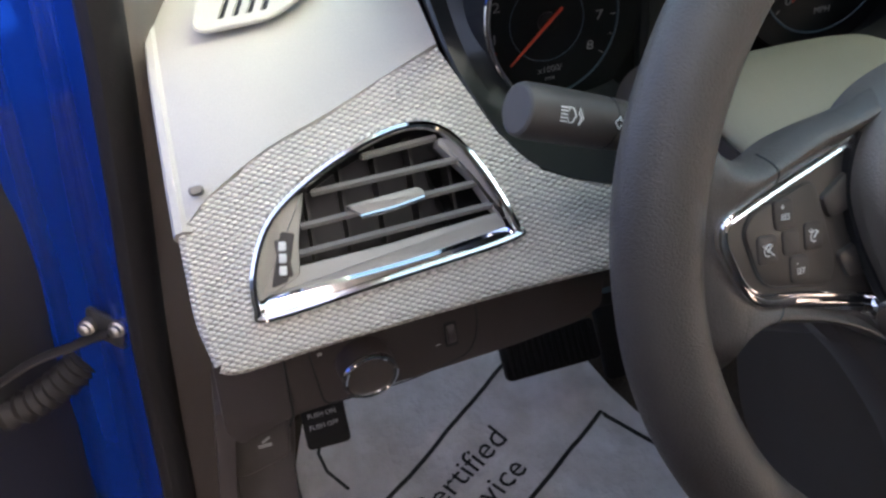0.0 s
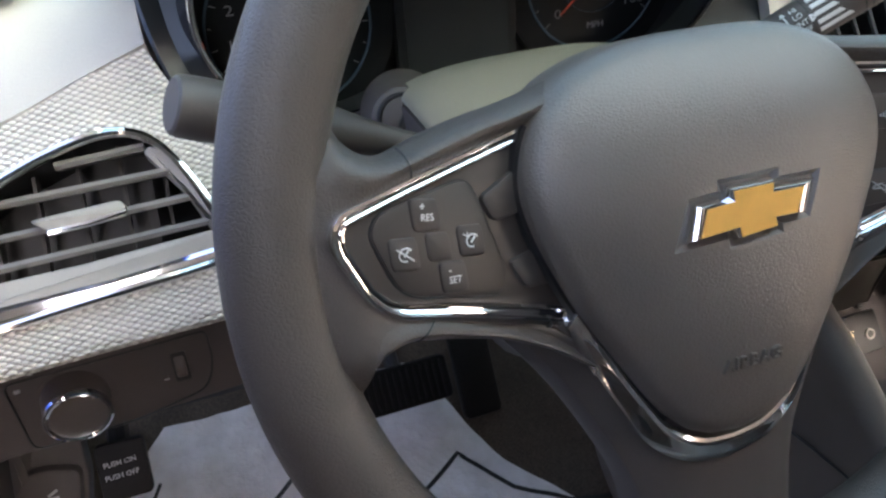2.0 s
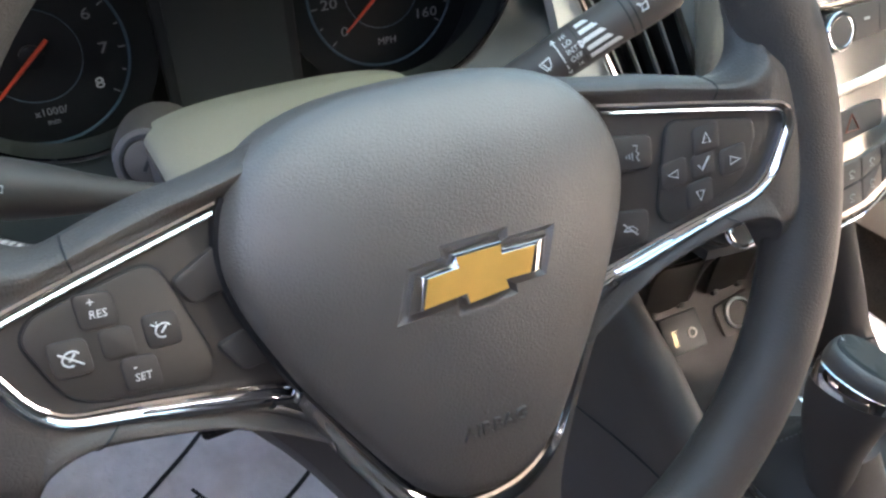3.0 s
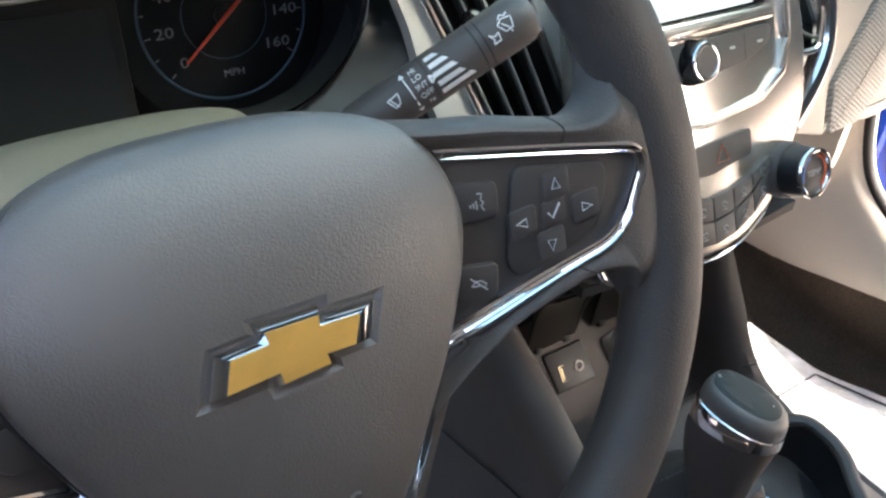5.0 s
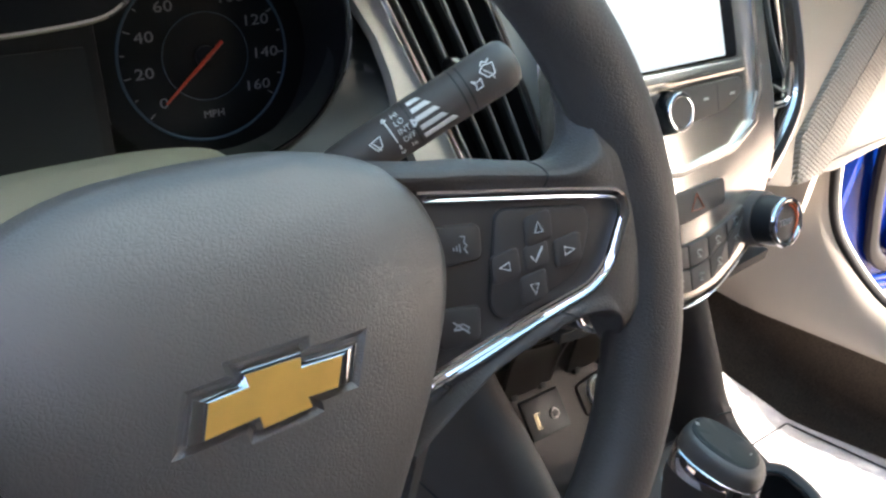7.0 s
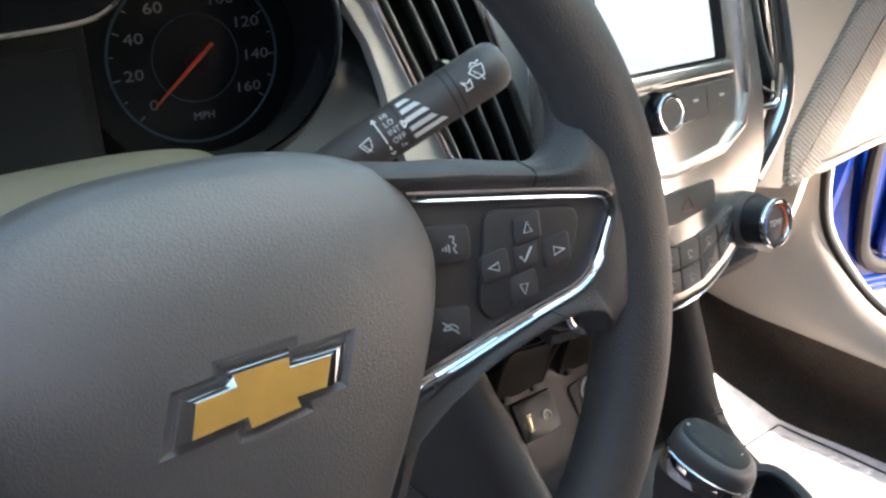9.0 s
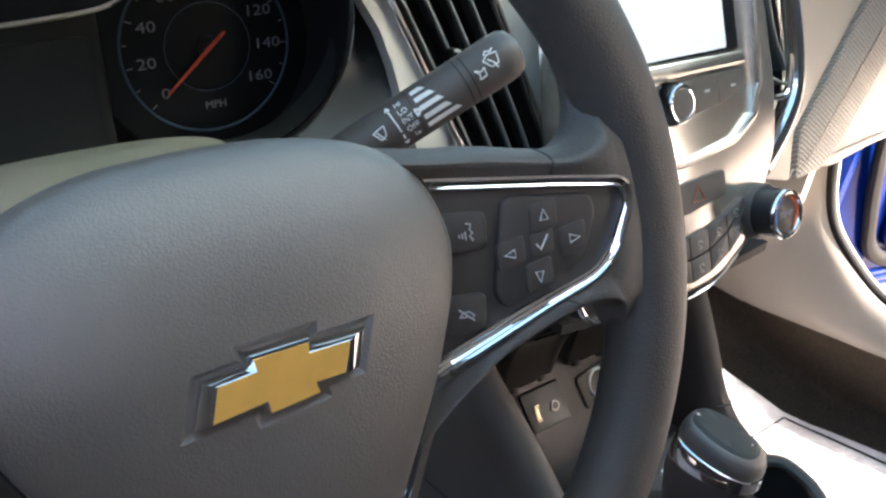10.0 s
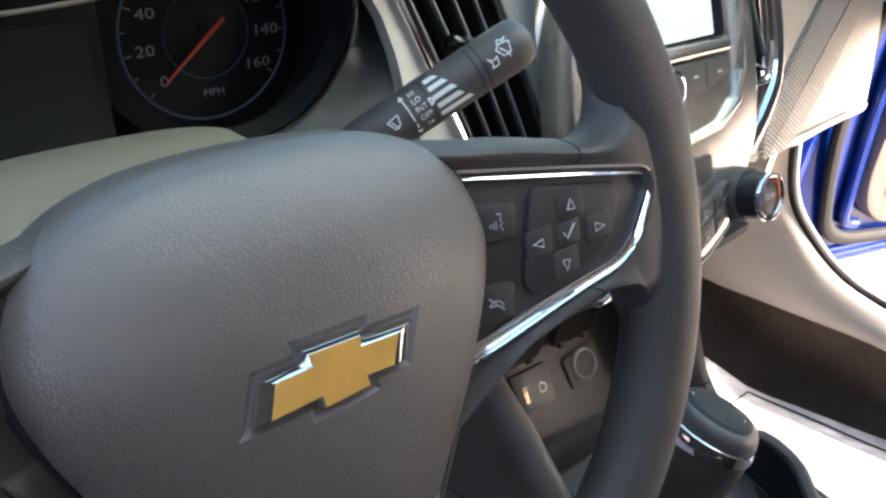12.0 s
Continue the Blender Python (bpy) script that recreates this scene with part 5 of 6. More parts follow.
part("arm", sweep(curve_through([(-0.452, 0.326, -0.226), (-0.470, 0.334, -0.234), (-0.4876, 0.338, -0.2414), (-0.5213, 0.340, -0.2492), (-0.5536, 0.342, -0.2650), (-0.62, 0.345, -0.30)], False, 5), oval(0.0030, 0.0075, 10), (0, -1, 0.2)), RUBBER, strap)
part("bracket", block(frame_of((-0.456, 0.333, -0.226), (1, -0.9, -0.2), (-0.9, -1, 0.3)), (0.040, 0.026, 0.006), 0.002), BLACK, strap)
for x, y, z in ((-0.4440, 0.3190, -0.2180), (-0.4700, 0.3370, -0.2240)):
    part("bolt", turned([(0.0070, -0.004), (0.0070, 0.003), (0.005, 0.004), (0.005, 0.007), (0.0035, 0.008)], frame_of((x, y, z), (1, -0.5, 0), (-0.5, -1, 0.25)), 12), STEEL, strap)
part("wiring_boot", sweep(curve_through([(-0.505, 0.405, -0.315), (-0.535, 0.40, -0.335), (-0.58, 0.40, -0.355), (-0.66, 0.40, -0.365)], False, 8), oval(0.015, 0.015, 14), (0, 0, 1), False, True, [1.0 + (0.18 if i % 2 else -0.1) for i in range(25)]), RUBBER, strap, "ribbed rubber wiring boot")

# ---- centre stack ----
MID = 0.335
SM = frame_of((0, 0.125, 0), (1, 0, 0), (0, -1, 0.45))
KS = math.sqrt(1 + 0.45 ** 2)


def st(x, z):
    return Vector((x, z * KS))


stackt = thing("centre_stack", (MID, 0.13, -0.14), "satin silver centre stack with screen and controls", "centre stack")
half = [(0.060, 0.130), (0.094, 0.072), (0.102, 0.030), (0.108, -0.020), (0.104, -0.060), (0.080, -0.096), (0.062, -0.114), (0.030, -0.1295), (0.0, -0.133)]
face = [st(MID + a, z) for a, z in half] + [st(MID - a * (0.80 if a > 0.07 else 1.0), z) for a, z in reversed(half[:-1])]
part("face", slab(rounded(face, 0.010, 3), SM, -0.030, 0.0, 0.004), SATIN, stackt, "satin silver bezel")
part("face_edge", sweep([SM @ Vector((p.x, p.y, -0.003)) for p in rounded([st(MID + a, z) for a, z in ((0.092, -0.088), (0.062, -0.1165), (0.030, -0.1325), (0.0, -0.136), (-0.030, -0.1325), (-0.062, -0.1165), (-0.092, -0.088))], 0.012, 3)[3:-3]], oval(0.0011, 0.0020, 8), (0, -1, 0.45)), CHROME, stackt, "chrome lower edge")
scr = rounded([st(MID + a, z) for a, z in ((-0.066, 0.0085), (0.066, 0.0085), (0.060, 0.095), (-0.060, 0.095))], 0.003, 3)
sb = part("screen_bezel", slab(scr, SM, -0.001, 0.0015, 0.0008), GLOSS, stackt, "gloss black screen border")
# near-white base colour paints the hazy sky mirrored in the screen
part("screen", slab(rounded([st(MID + a, z) for a, z in ((-0.055, 0.0095), (0.052, 0.0105), (0.046, 0.090), (-0.050, 0.090))], 0.002, 2), SM, 0.001, 0.0024), material("screen sky glare", (0.85, 0.85, 0.85), 0.30, stain=0.05), sb, "screen with a bright sky reflection put into its pale colour")
part("screen_ledge", slab(rounded([st(MID + a, z) for a, z in ((-0.068, -0.0020), (0.068, -0.0010), (0.067, 0.0080), (-0.067, 0.0080))], 0.003, 3), SM, -0.001, 0.006, 0.003), SATIN, stackt)
strip = rounded([st(MID + a, z) for a, z in ((-0.048, -0.004), (0.068, -0.0035), (0.067, -0.0130), (0.048, -0.0215), (0.0, -0.0260), (-0.036, -0.0225), (-0.048, -0.0150))], 0.005, 3)
part("button_strip", slab(strip, SM, -0.001, 0.0030, 0.0012), SPOKE, stackt, "dark grey audio button strip")
for a in (-0.040, 0.040):
    part("strip_joint", block(SM @ pose(MID + a, -0.0135 * KS, 0.003), (0.0006, 0.017, 0.0004), 0.0001), BLACK, stackt)
vk = frame_of(SM @ Vector((MID - 0.008, -0.0155 * KS, 0.000)), (1, 0, 0), (0, -1, 0.45))
vol = part("volume_knob", turned([(0.0145, 0.0), (0.0136, 0.004), (0.0126, 0.010), (0.0119, 0.012), (0.0090, 0.0125)], vk, 40), GLOSS, stackt, "black volume knob with a bright ring")
part("knob_ring", sweep([vk @ Vector((0.0106 * math.cos(a), 0.0106 * math.sin(a), 0.0125)) for a in [2 * math.pi * i / 40 for i in range(40)]], oval(0.0017, 0.0012, 8), (0, -1, 0.45), True), CHROME, vol)
part("knob_face", turned([(0.0094, 0.0120), (0.0092, 0.0130), (0.0004, 0.0132)], vk, 32), SPOKE, vol, "dark grey knob face")
for u in (0.055, -0.055, 0.028, -0.028):
    part("mark", block(SM @ pose(MID + u, -0.0125 * KS, 0.0032), (0.005, 0.0018, 0.0003), 0.0001), DIMINK, stackt)
hz = rounded([st(MID + a, z) for a, z in ((-0.042, -0.0650), (0.042, -0.0620), (0.0415, -0.0780), (0.0, -0.0830), (-0.0415, -0.0780))], 0.004, 3)
part("hazard_panel", slab(hz, SM, -0.001, 0.0022, 0.001), SPOKE, stackt, "dark grey hazard switch panel")
part("hazard_mark", tube([SM @ Vector((MID + a, b * KS, 0.0026)) for a, b in ((-0.0062 + 0.012, -0.0765), (0.0062 + 0.012, -0.0765), (0.012, -0.0665))], 0.0006, 5, True), HAZARD, stackt)
for i in range(6):
    for j in range(2):
        a0, a1 = -0.060 + 0.020 * i, -0.060 + 0.020 * (i + 1)
        f = lambda a: 0.022 * (abs(a) / 0.06) ** 2
        z1, z0 = -0.0965 + 0.3 * f(a0) - 0.0150 * j, -0.0965 - 0.0140 - 0.0150 * j
        q = [st(MID + a0 + 0.0004, z0 + f(a0)), st(MID + a1 - 0.0004, z0 + f(a1)), st(MID + a1 - 0.0004, z0 + 0.0140 + f(a1) * (1 if j else 0.6)), st(MID + a0 + 0.0004, z0 + 0.0140 + f(a0) * (1 if j else 0.6))]
        part("climate_button", slab(rounded(q, 0.001, 2), SM, -0.001, 0.0024, 0.0008), SPOKE, stackt)
        c = sum(q, Vector((0, 0))) / 4
        part("mark", join(tube([SM @ Vector((c.x + 0.0022 * math.cos(t), c.y + 0.0018 * math.sin(t), 0.0026)) for t in [k * 0.7 for k in range(8)]], 0.0003, 5), block(SM @ pose(c.x, c.y - 0.0034, 0.0026), (0.004, 0.0006, 0.0003), 0.0001)), DIMINK, stackt)
part("bezel_line", tube([SM @ Vector((*st(MID + a, z), 0.0003)) for a, z in ((0.082, 0.085), (0.086, 0.02), (0.086, -0.015), (0.078, -0.034), (0.055, -0.046), (0.0, -0.052), (-0.055, -0.046), (-0.078, -0.034))], 0.0034, 10), SATIN, stackt, "raised satin ridge")
part("side_cheek", surface([[SM @ Vector((*st(MID + s * a, z), nn)) for a, z in half] for s, nn in ((1, -0.004), (1, -0.12))], 0.006, (1, 0, 0)), TAUPE, stackt)


def climate_knob(x, z, txt, ring_cols):
    m = frame_of(SM @ Vector((*st(x, z), 0.0)), (1, 0, 0), (0, -1, 0.40))
    k = thing("climate_knob", tuple(m.translation), "black climate knob with chrome ring and printed face", "knob", "climate knobs")
    part("base", turned([(0.0205, -0.012), (0.0200, 0.004), (0.0190, 0.006)], m, 40), TAUPE, k)
    part("body", turned([(0.0178, 0.003), (0.0174, 0.014), (0.0166, 0.021), (0.0150, 0.022)], m, 40), BLACK, k)
    part("ring", sweep([m @ Vector((0.0158 * math.cos(a), 0.0158 * math.sin(a), 0.0222)) for a in [2 * math.pi * i / 48 for i in range(48)]], oval(0.0019, 0.0022, 8), (0, -1, 0.40), True), CHROME, k, "chrome ring")
    part("face", turned([(0.0150, 0.0200), (0.0146, 0.0215), (0.0005, 0.0218)], m, 40), GLOSS, k)
    for mat, a0, a1 in ring_cols:
        part("arc", tube([m @ Vector((0.0122 * math.cos(radians(a)), 0.0122 * math.sin(radians(a)), 0.0220)) for a in [a0 + (a1 - a0) * i / 14 for i in range(15)]], 0.0009, 6), mat, k)
    part("print", letters(txt, m @ pose(0, 0, 0.0222), 0.0062, 0.0001), DIMINK, k)


climate_knob(MID + 0.0775, -0.0965, "TEMP", [(ORANGE, 70, -50), (COLDBLUE, 110, 200)])
climate_knob(MID - 0.1050, -0.1000, "OFF", [(DIMINK, 200, -20)])


LEFT_VENT = [(-0.1820, 0.066), (-0.1590, 0.010), (-0.1365, -0.046), (-0.1260, -0.078), (-0.070, -0.078), (-0.0745, -0.046), (-0.095, 0.020), (-0.112, 0.066)]


def stack_vent(side):
    """Upright vent beside the screen, with slanted blades that follow the stack's edge."""
    m = frame_of((0, 0.170 if side < 0 else 0.138, 0), (1, 0, 0), (0, -1, 0.45))
    o = LEFT_VENT if side < 0 else [(0.100, 0.090), (0.128, 0.066), (0.140, 0.030), (0.144, -0.010), (0.138, -0.034), (0.108, -0.034), (0.108, 0.0), (0.100, 0.040)]
    ring = rounded([st(MID + a, z) for a, z in o], 0.008, 4)
    v = thing("stack_air_vent", (MID + side * 0.11, 0.15, -0.06), "black upright air vent with slanted blades and chrome edge", "air vent", "stack vents")
    part("duct", join(slab(ring, m, -0.070, -0.062), loft([[m @ Vector((p.x, p.y, nn)) for p in ring] for nn in (-0.064, 0.0)], True)), BLACK, v)
    part("frame", sweep([m @ Vector((p.x, p.y, 0.0004)) for p in ring], oval(0.0028, 0.0030, 10), (0, -1, 0.45), True), CHROME, v, "chrome edge")
    for i in range(4 if side < 0 else 2):
        f = (i + 0.8) / (4.6 if side < 0 else 2.6)
        pts = []
        for (a0, z0), (a1, z1) in (((o[0][0], o[0][1]), (o[-1][0], o[-1][1])), ((o[1][0], o[1][1]), (o[6][0], o[6][1])), ((o[2][0], o[2][1]), (o[5][0], o[5][1])), ((o[3][0], o[3][1]), (o[4][0], o[4][1]))):
            p = st(MID + a0 + (a1 - a0) * f, z0 + (z1 - z0) * f)
            pts.append(m @ Vector((p.x, p.y, -0.008)))
        bl = part("blade", sweep(curve_through(pts, False, 3), [(-0.0011, -0.022), (0.0011, -0.022), (0.0013, 0.004), (0.0, 0.0058), (-0.0013, 0.004)], (-0.55 if side < 0 else -0.2, -1, 0.45)), BLADE, v, "black blade with a pale front edge")
        part("blade_edge", tube([p + Vector((-0.0022, -0.0050, 0.0022)) if side < 0 else p + Vector((0, -0.0052, 0.0022)) for p in curve_through(pts, False, 3)], 0.0009, 6), LOUVRE, bl)
    if side < 0:
        tb = part("tab", block(m @ pose(MID - 0.132, 0.012 * KS, -0.001, 0, 0, -20), (0.018, 0.010, 0.012), 0.0045), GLOSS, v, "gloss black tab with chrome edge")
        part("tab_edge", tube([m @ Vector((MID - 0.131, 0.0150 * KS, 0.0050)), m @ Vector((MID - 0.125, 0.0130 * KS, 0.0050))], 0.0016, 6), CHROME, tb)
    else:
        edge = curve_through([m @ Vector((*st(MID + a, z), 0.002)) for a, z in ((0.112, 0.092), (0.138, 0.066), (0.149, 0.030), (0.153, -0.010), (0.147, -0.038), (0.128, -0.060), (0.104, -0.078))], False, 6)
        part("outer_trim", sweep(edge, [(-0.0095, -0.010), (-0.0088, 0.0), (-0.0040, 0.0030), (0.0025, 0.0034), (0.0078, 0.0010), (0.0095, -0.010)], (0.35, -1, 0.45), False), CHROME, v, "broad chrome crescent beside the vent")
    return v


stack_vent(-1)
stack_vent(1)
trim = thing("stack_surround", (MID, 0.16, -0.09), "cream dashboard skin round the stack vents", "dashboard panel")
vm = frame_of((0, 0.172, 0), (1, 0, 0), (0, -1, 0.45))
vl = rounded([st(MID + a, z) for a, z in LEFT_VENT], 0.008, 4)
outer = [st(x, z) for x, z in ((0.118, 0.130), (0.130, 0.085), (0.1435, 0.0508), (0.1542, 0.0305), (0.1588, 0.0130), (0.1603, 0.0020), (0.1610, -0.0080), (0.1640, -0.0250), (0.1740, -0.0560), (0.1840, -0.110), (0.285, -0.110), (0.275, -0.03), (0.262, 0.130))]
part("skin", plate(outer, [vl], vm, -0.010, -0.001), CREAM, trim, "cream grained skin")
strip_rows = []
for z, xv, xs in ((0.125, 0.262, 0.274), (0.072, 0.267, 0.262), (0.020, 0.271, 0.256), (-0.020, 0.275, 0.252), (-0.060, 0.279, 0.262), (-0.108, 0.284, 0.268)):
    a, b = vm @ Vector((*st(xv, z), 0.0005)), SM @ Vector((*st(xs, z), -0.006))
    strip_rows.append([a, a + (b - a) * 0.35 + Vector((0, -0.006, 0)), a + (b - a) * 0.7 + Vector((0, -0.004, 0)), b])
part("cheek", surface(smooth_rows(strip_rows, 4), 0.008, (0.6, 1, 0)), CREAM, trim, "smooth cream cheek beside the stack")

# ---- passenger's dashboard ----
PM2 = frame_of((0, 0.30, 0), (1, 0, 0), (0, -1, 0.3))
KP = math.sqrt(1.09)


def pp(x, z):
    return Vector((x, z * KP))


pdash = thing("passenger_dashboard", (0.75, 0.26, -0.23), "cream passenger dashboard with pale woven panel", "dashboard")
part("cream_skin", slab([pp(*p) for p in ((0.43, 0.13), (0.43, -0.14), (0.60, -0.19), (0.742, -0.225), (0.747, -0.171), (0.796, -0.117), (0.886, -0.024), (0.945, 0.035), (0.99, 0.13))], PM2, -0.05, 0.0, 0.004), CREAM, pdash, "cream grained skin")
wp = [pp(*p) for p in ((0.749, -0.226), (0.751, -0.171), (0.800, -0.117), (0.889, -0.024), (0.949, 0.035), (1.03, 0.035), (0.985, -0.050), (0.905, -0.140), (0.845, -0.195), (0.80, -0.224))]
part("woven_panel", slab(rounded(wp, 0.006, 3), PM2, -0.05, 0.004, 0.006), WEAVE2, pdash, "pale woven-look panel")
gb = [pp(*p) for p in ((0.802, -0.222), (0.848, -0.192), (0.908, -0.137), (0.988, -0.047), (1.03, 0.03), (1.035, -0.10), (1.02, -0.205), (0.93, -0.2185), (0.84, -0.228))]
part("glovebox_face", slab(rounded(gb, 0.006, 3), PM2, -0.06, -0.006, 0.004), CREAM, pdash, "smooth cream glovebox face")
part("lower_skin", surface([[(0.745, 0.236, -0.222), (0.85, 0.238, -0.2215), (1.01, 0.240, -0.212)], [(0.76, 0.27, -0.245), (0.86, 0.27, -0.243), (1.0, 0.28, -0.235)], [(0.76, 0.45, -0.25), (0.86, 0.45, -0.25), (1.0, 0.45, -0.25)]], 0.01, (0, 0, -1)), CREAM, pdash)
part("top_skin", surface(smooth_rows([[(x, y, z + 0.01 * math.sin(x * 6)) for x in (0.16, 0.30, 0.5, 0.75, 1.0)] for y, z in ((0.22, 0.115), (0.32, 0.125), (0.45, 0.10), (0.58, 0.05))], 3), 0.015, (0, 0, 1)), CREAM, pdash, "cream dashboard top")

# ---- passenger footwell and door opening ----
kick = thing("passenger_kick_panel", (0.93, 0.25, -0.52), "smooth cream kick panel and sill trim", "trim panel")
top = [(-0.35, -0.435), (-0.1, -0.432), (0.05, -0.428), (0.15, -0.420), (0.222, -0.383), (0.263, -0.342), (0.287, -0.271), (0.30, -0.18)]
bot = [(-0.35, -0.462), (-0.1, -0.462), (0.05, -0.468), (0.15, -0.487), (0.24, -0.507), (0.33, -0.525), (0.44, -0.52), (0.60, -0.50)]
rows = []
for (y0, z0), (y1, z1) in zip(top, bot):
    rows.append([(0.955, y0, z0), (0.940, y0 * 0.85 + y1 * 0.15, z0 * 0.85 + z1 * 0.15), (0.925, (y0 + y1) / 2, (z0 + z1) / 2), (0.920, y0 * 0.2 + y1 * 0.8, z0 * 0.2 + z1 * 0.8), (0.925, y1, z1)])
part("panel", surface(smooth_rows(rows, 4), 0.015, (-1, 0, 0)), KICK, kick)
part("inner_panel", surface([[(0.915, 0.30, -0.16), (0.90, 0.45, -0.16), (0.86, 0.62, -0.16)], [(0.925, 0.30, -0.35), (0.91, 0.45, -0.36), (0.87, 0.62, -0.36)], [(0.930, 0.33, -0.53), (0.915, 0.45, -0.53), (0.87, 0.62, -0.53)]], 0.015, (-1, 0, 0)), KICK, kick)
pcar = thing("passenger_carpet", (0.7, 0.3, -0.66), "brown carpet of the passenger footwell", "carpet", kind="structure")
rows = []
for y, zc in ((-0.6, -0.562), (-0.1, -0.562), (0.0, -0.582), (0.15, -0.612), (0.28, -0.600), (0.40, -0.55), (0.55, -0.42), (0.66, -0.30)):
    rows.append([(0.47, y, zc + 0.12), (0.485, y, zc + 0.02), (0.52, y, zc), (0.70, y, zc), (0.90, y, zc), (0.950, y, zc + 0.008), (0.957, y, zc + 0.045), (0.950, y, max(zc + 0.09, -0.535)), (0.938, y, max(zc + 0.135, -0.49))])
part("pile", surface(smooth_rows(rows, 4), 0.01, (0, 0, 1)), CARPET, pcar)
pmat = thing("passenger_paper_mat", (0.7, 0.1, -0.6), "white paper mat with a thin printed rectangle", "floor mat")


def pz(y):
    return -0.604 + 0.20 * (0.168 - max(y, -0.10)) if y < 0.168 else -0.604 + 0.15 * (y - 0.168)


rows = []
for j in range(25):
    y = -0.55 + 0.83 * j / 24
    rows.append([(x, y, pz(y) + 0.006 + 0.004 * noise.noise(Vector((x * 9, y * 9, 5)))) for x in [0.50 + (0.335 + 0.196 * (0.267 - max(y, -0.05))) * i / 16 for i in range(17)]])
part("sheet", surface(rows, 0.002, (0, 0, 1)), PAPER, pmat, "white paper")
for a, b in (((0.842, 0.168), (0.874, -0.11)), ((0.842, 0.168), (0.55, 0.164))):
    pts = [Vector(a) + (Vector(b) - Vector(a)) * i / 12 for i in range(13)]
    part("printed_line", sweep([(p.x, p.y, pz(p.y) + 0.0085 + 0.004 * noise.noise(Vector((p.x * 9, p.y * 9, 5)))) for p in pts], [(-0.0012, -0.001), (0.0012, -0.001), (0.0012, 0.0003), (-0.0012, 0.0003)], (0, 0, 1)), BLACK, pmat)

popen = thing("passenger_door_opening", (1.0, 0.3, -0.5), "blue painted door opening with black rubber seal", "door frame", kind="structure")
seal = [(0.958, 0.315, 0.02), (0.958, 0.312, -0.17), (0.958, 0.294, -0.268), (0.958, 0.268, -0.342), (0.958, 0.226, -0.386), (0.958, 0.153, -0.424), (0.958, 0.05, -0.432), (0.958, -0.4, -0.438)]
part("seal", sweep(curve_through(seal, False, 6), oval(0.009, 0.008, 12), (1, 0, 0)), RUBBER, popen, "black rubber door seal")
part("pillar", surface([[(0.966, 0.300, z), (0.985, 0.315, z), (1.02, 0.318, z), (1.035, 0.300, z), (1.048, 0.298, z), (1.060, 0.330, z), (1.075, 0.400, z), (1.10, 0.47, z)] for z in (0.10, -0.1, -0.25, -0.36, -0.47, -0.56)], 0.015, (0, -1, 0)), BLUE, popen, "glossy blue hinge pillar")
part("sill", loft([[(0.962, y, -0.455), (0.972, y, -0.462), (0.985, y, -0.500), (0.995, y, -0.56), (0.995, y, -0.60), (0.962, y, -0.60)] for y in (-0.6, 0.0, 0.2, 0.315)], True, True, True), BLUE, popen, "glossy blue sill")
for z in (-0.325, -0.40):
    part("bolt", turned([(0.010, 0.0), (0.010, 0.004), (0.007, 0.006), (0.007, 0.010), (0.005, 0.011)], frame_of((1.006, 0.318, z), (1, 0, 0), (0, -1, 0.1)), 12), STEEL, popen)
pdoor = thing("passenger_door", (1.3, 0.35, -0.5), "open blue passenger door with dark lining", "car door")
def door_y(x, off=0.0):
    return 0.290 - 0.18 * (x - 1.08) - off


part("shell", surface(smooth_rows([[(x, door_y(x) + (0.02 if x < 1.1 else 0), z + dz) for x, dz in ((1.05, 0.0), (1.10, 0.0), (1.30, -0.012), (1.60, -0.03), (2.0, -0.05))] for z in (0.12, -0.10, -0.30, -0.44, -0.535)], 2), 0.04, (0, -1, 0)), BLUE, pdoor, "blue painted door shell")
for k in range(3):
    part("sill_rib", tube([(x, door_y(x, 0.004), -0.516 - 0.013 * k - 0.05 * (x - 1.10)) for x in (1.13, 1.25, 1.40, 1.7, 2.0)], 0.0045, 8), BLUE, pdoor)
part("edge_seal", sweep(curve_through([(x, door_y(x, 0.010), z) for x, z in ((1.050, -0.08), (1.062, -0.24), (1.085, -0.33), (1.112, -0.40), (1.140, -0.455), (1.194, -0.490), (1.30, -0.508), (1.7, -0.555))], False, 5), oval(0.013, 0.010, 10), (0, -1, 0)), RUBBER, pdoor, "black door edge seal")
part("blue_rib", sweep(curve_through([(x, door_y(x, 0.010), z) for x, z in ((1.118, -0.10), (1.132, -0.24), (1.148, -0.32), (1.166, -0.395), (1.182, -0.452), (1.22, -0.468))], False, 5), oval(0.010, 0.010, 10), (0, -1, 0)), BLUE, pdoor, "rounded blue door flange")
lin = [(1.160, 0.10), (1.160, -0.22), (1.163, -0.30), (1.172, -0.365), (1.200, -0.425), (1.260, -0.468), (1.9, -0.55), (1.9, 0.10)]
LDM = frame_of((1.08, 0.290, 0), (1, -0.18, 0), (-0.18, -1, 0))
part("lining", slab(rounded([((x - 1.08) * 1.016, z) for x, z in lin], [0.01, 0.02, 0.03, 0.03, 0.03, 0.03, 0.01, 0.01], 4), LDM, 0.004, 0.030, 0.010), TAUPE, pdoor, "dark taupe door lining")
part("pocket", slab(rounded([((x - 1.08) * 1.016, z) for x, z in ((1.225, -0.405), (1.8, -0.47), (1.8, -0.445), (1.23, -0.385))], 0.012, 4), LDM, 0.028, 0.0306), BLACK, pdoor, "dark door pocket opening")

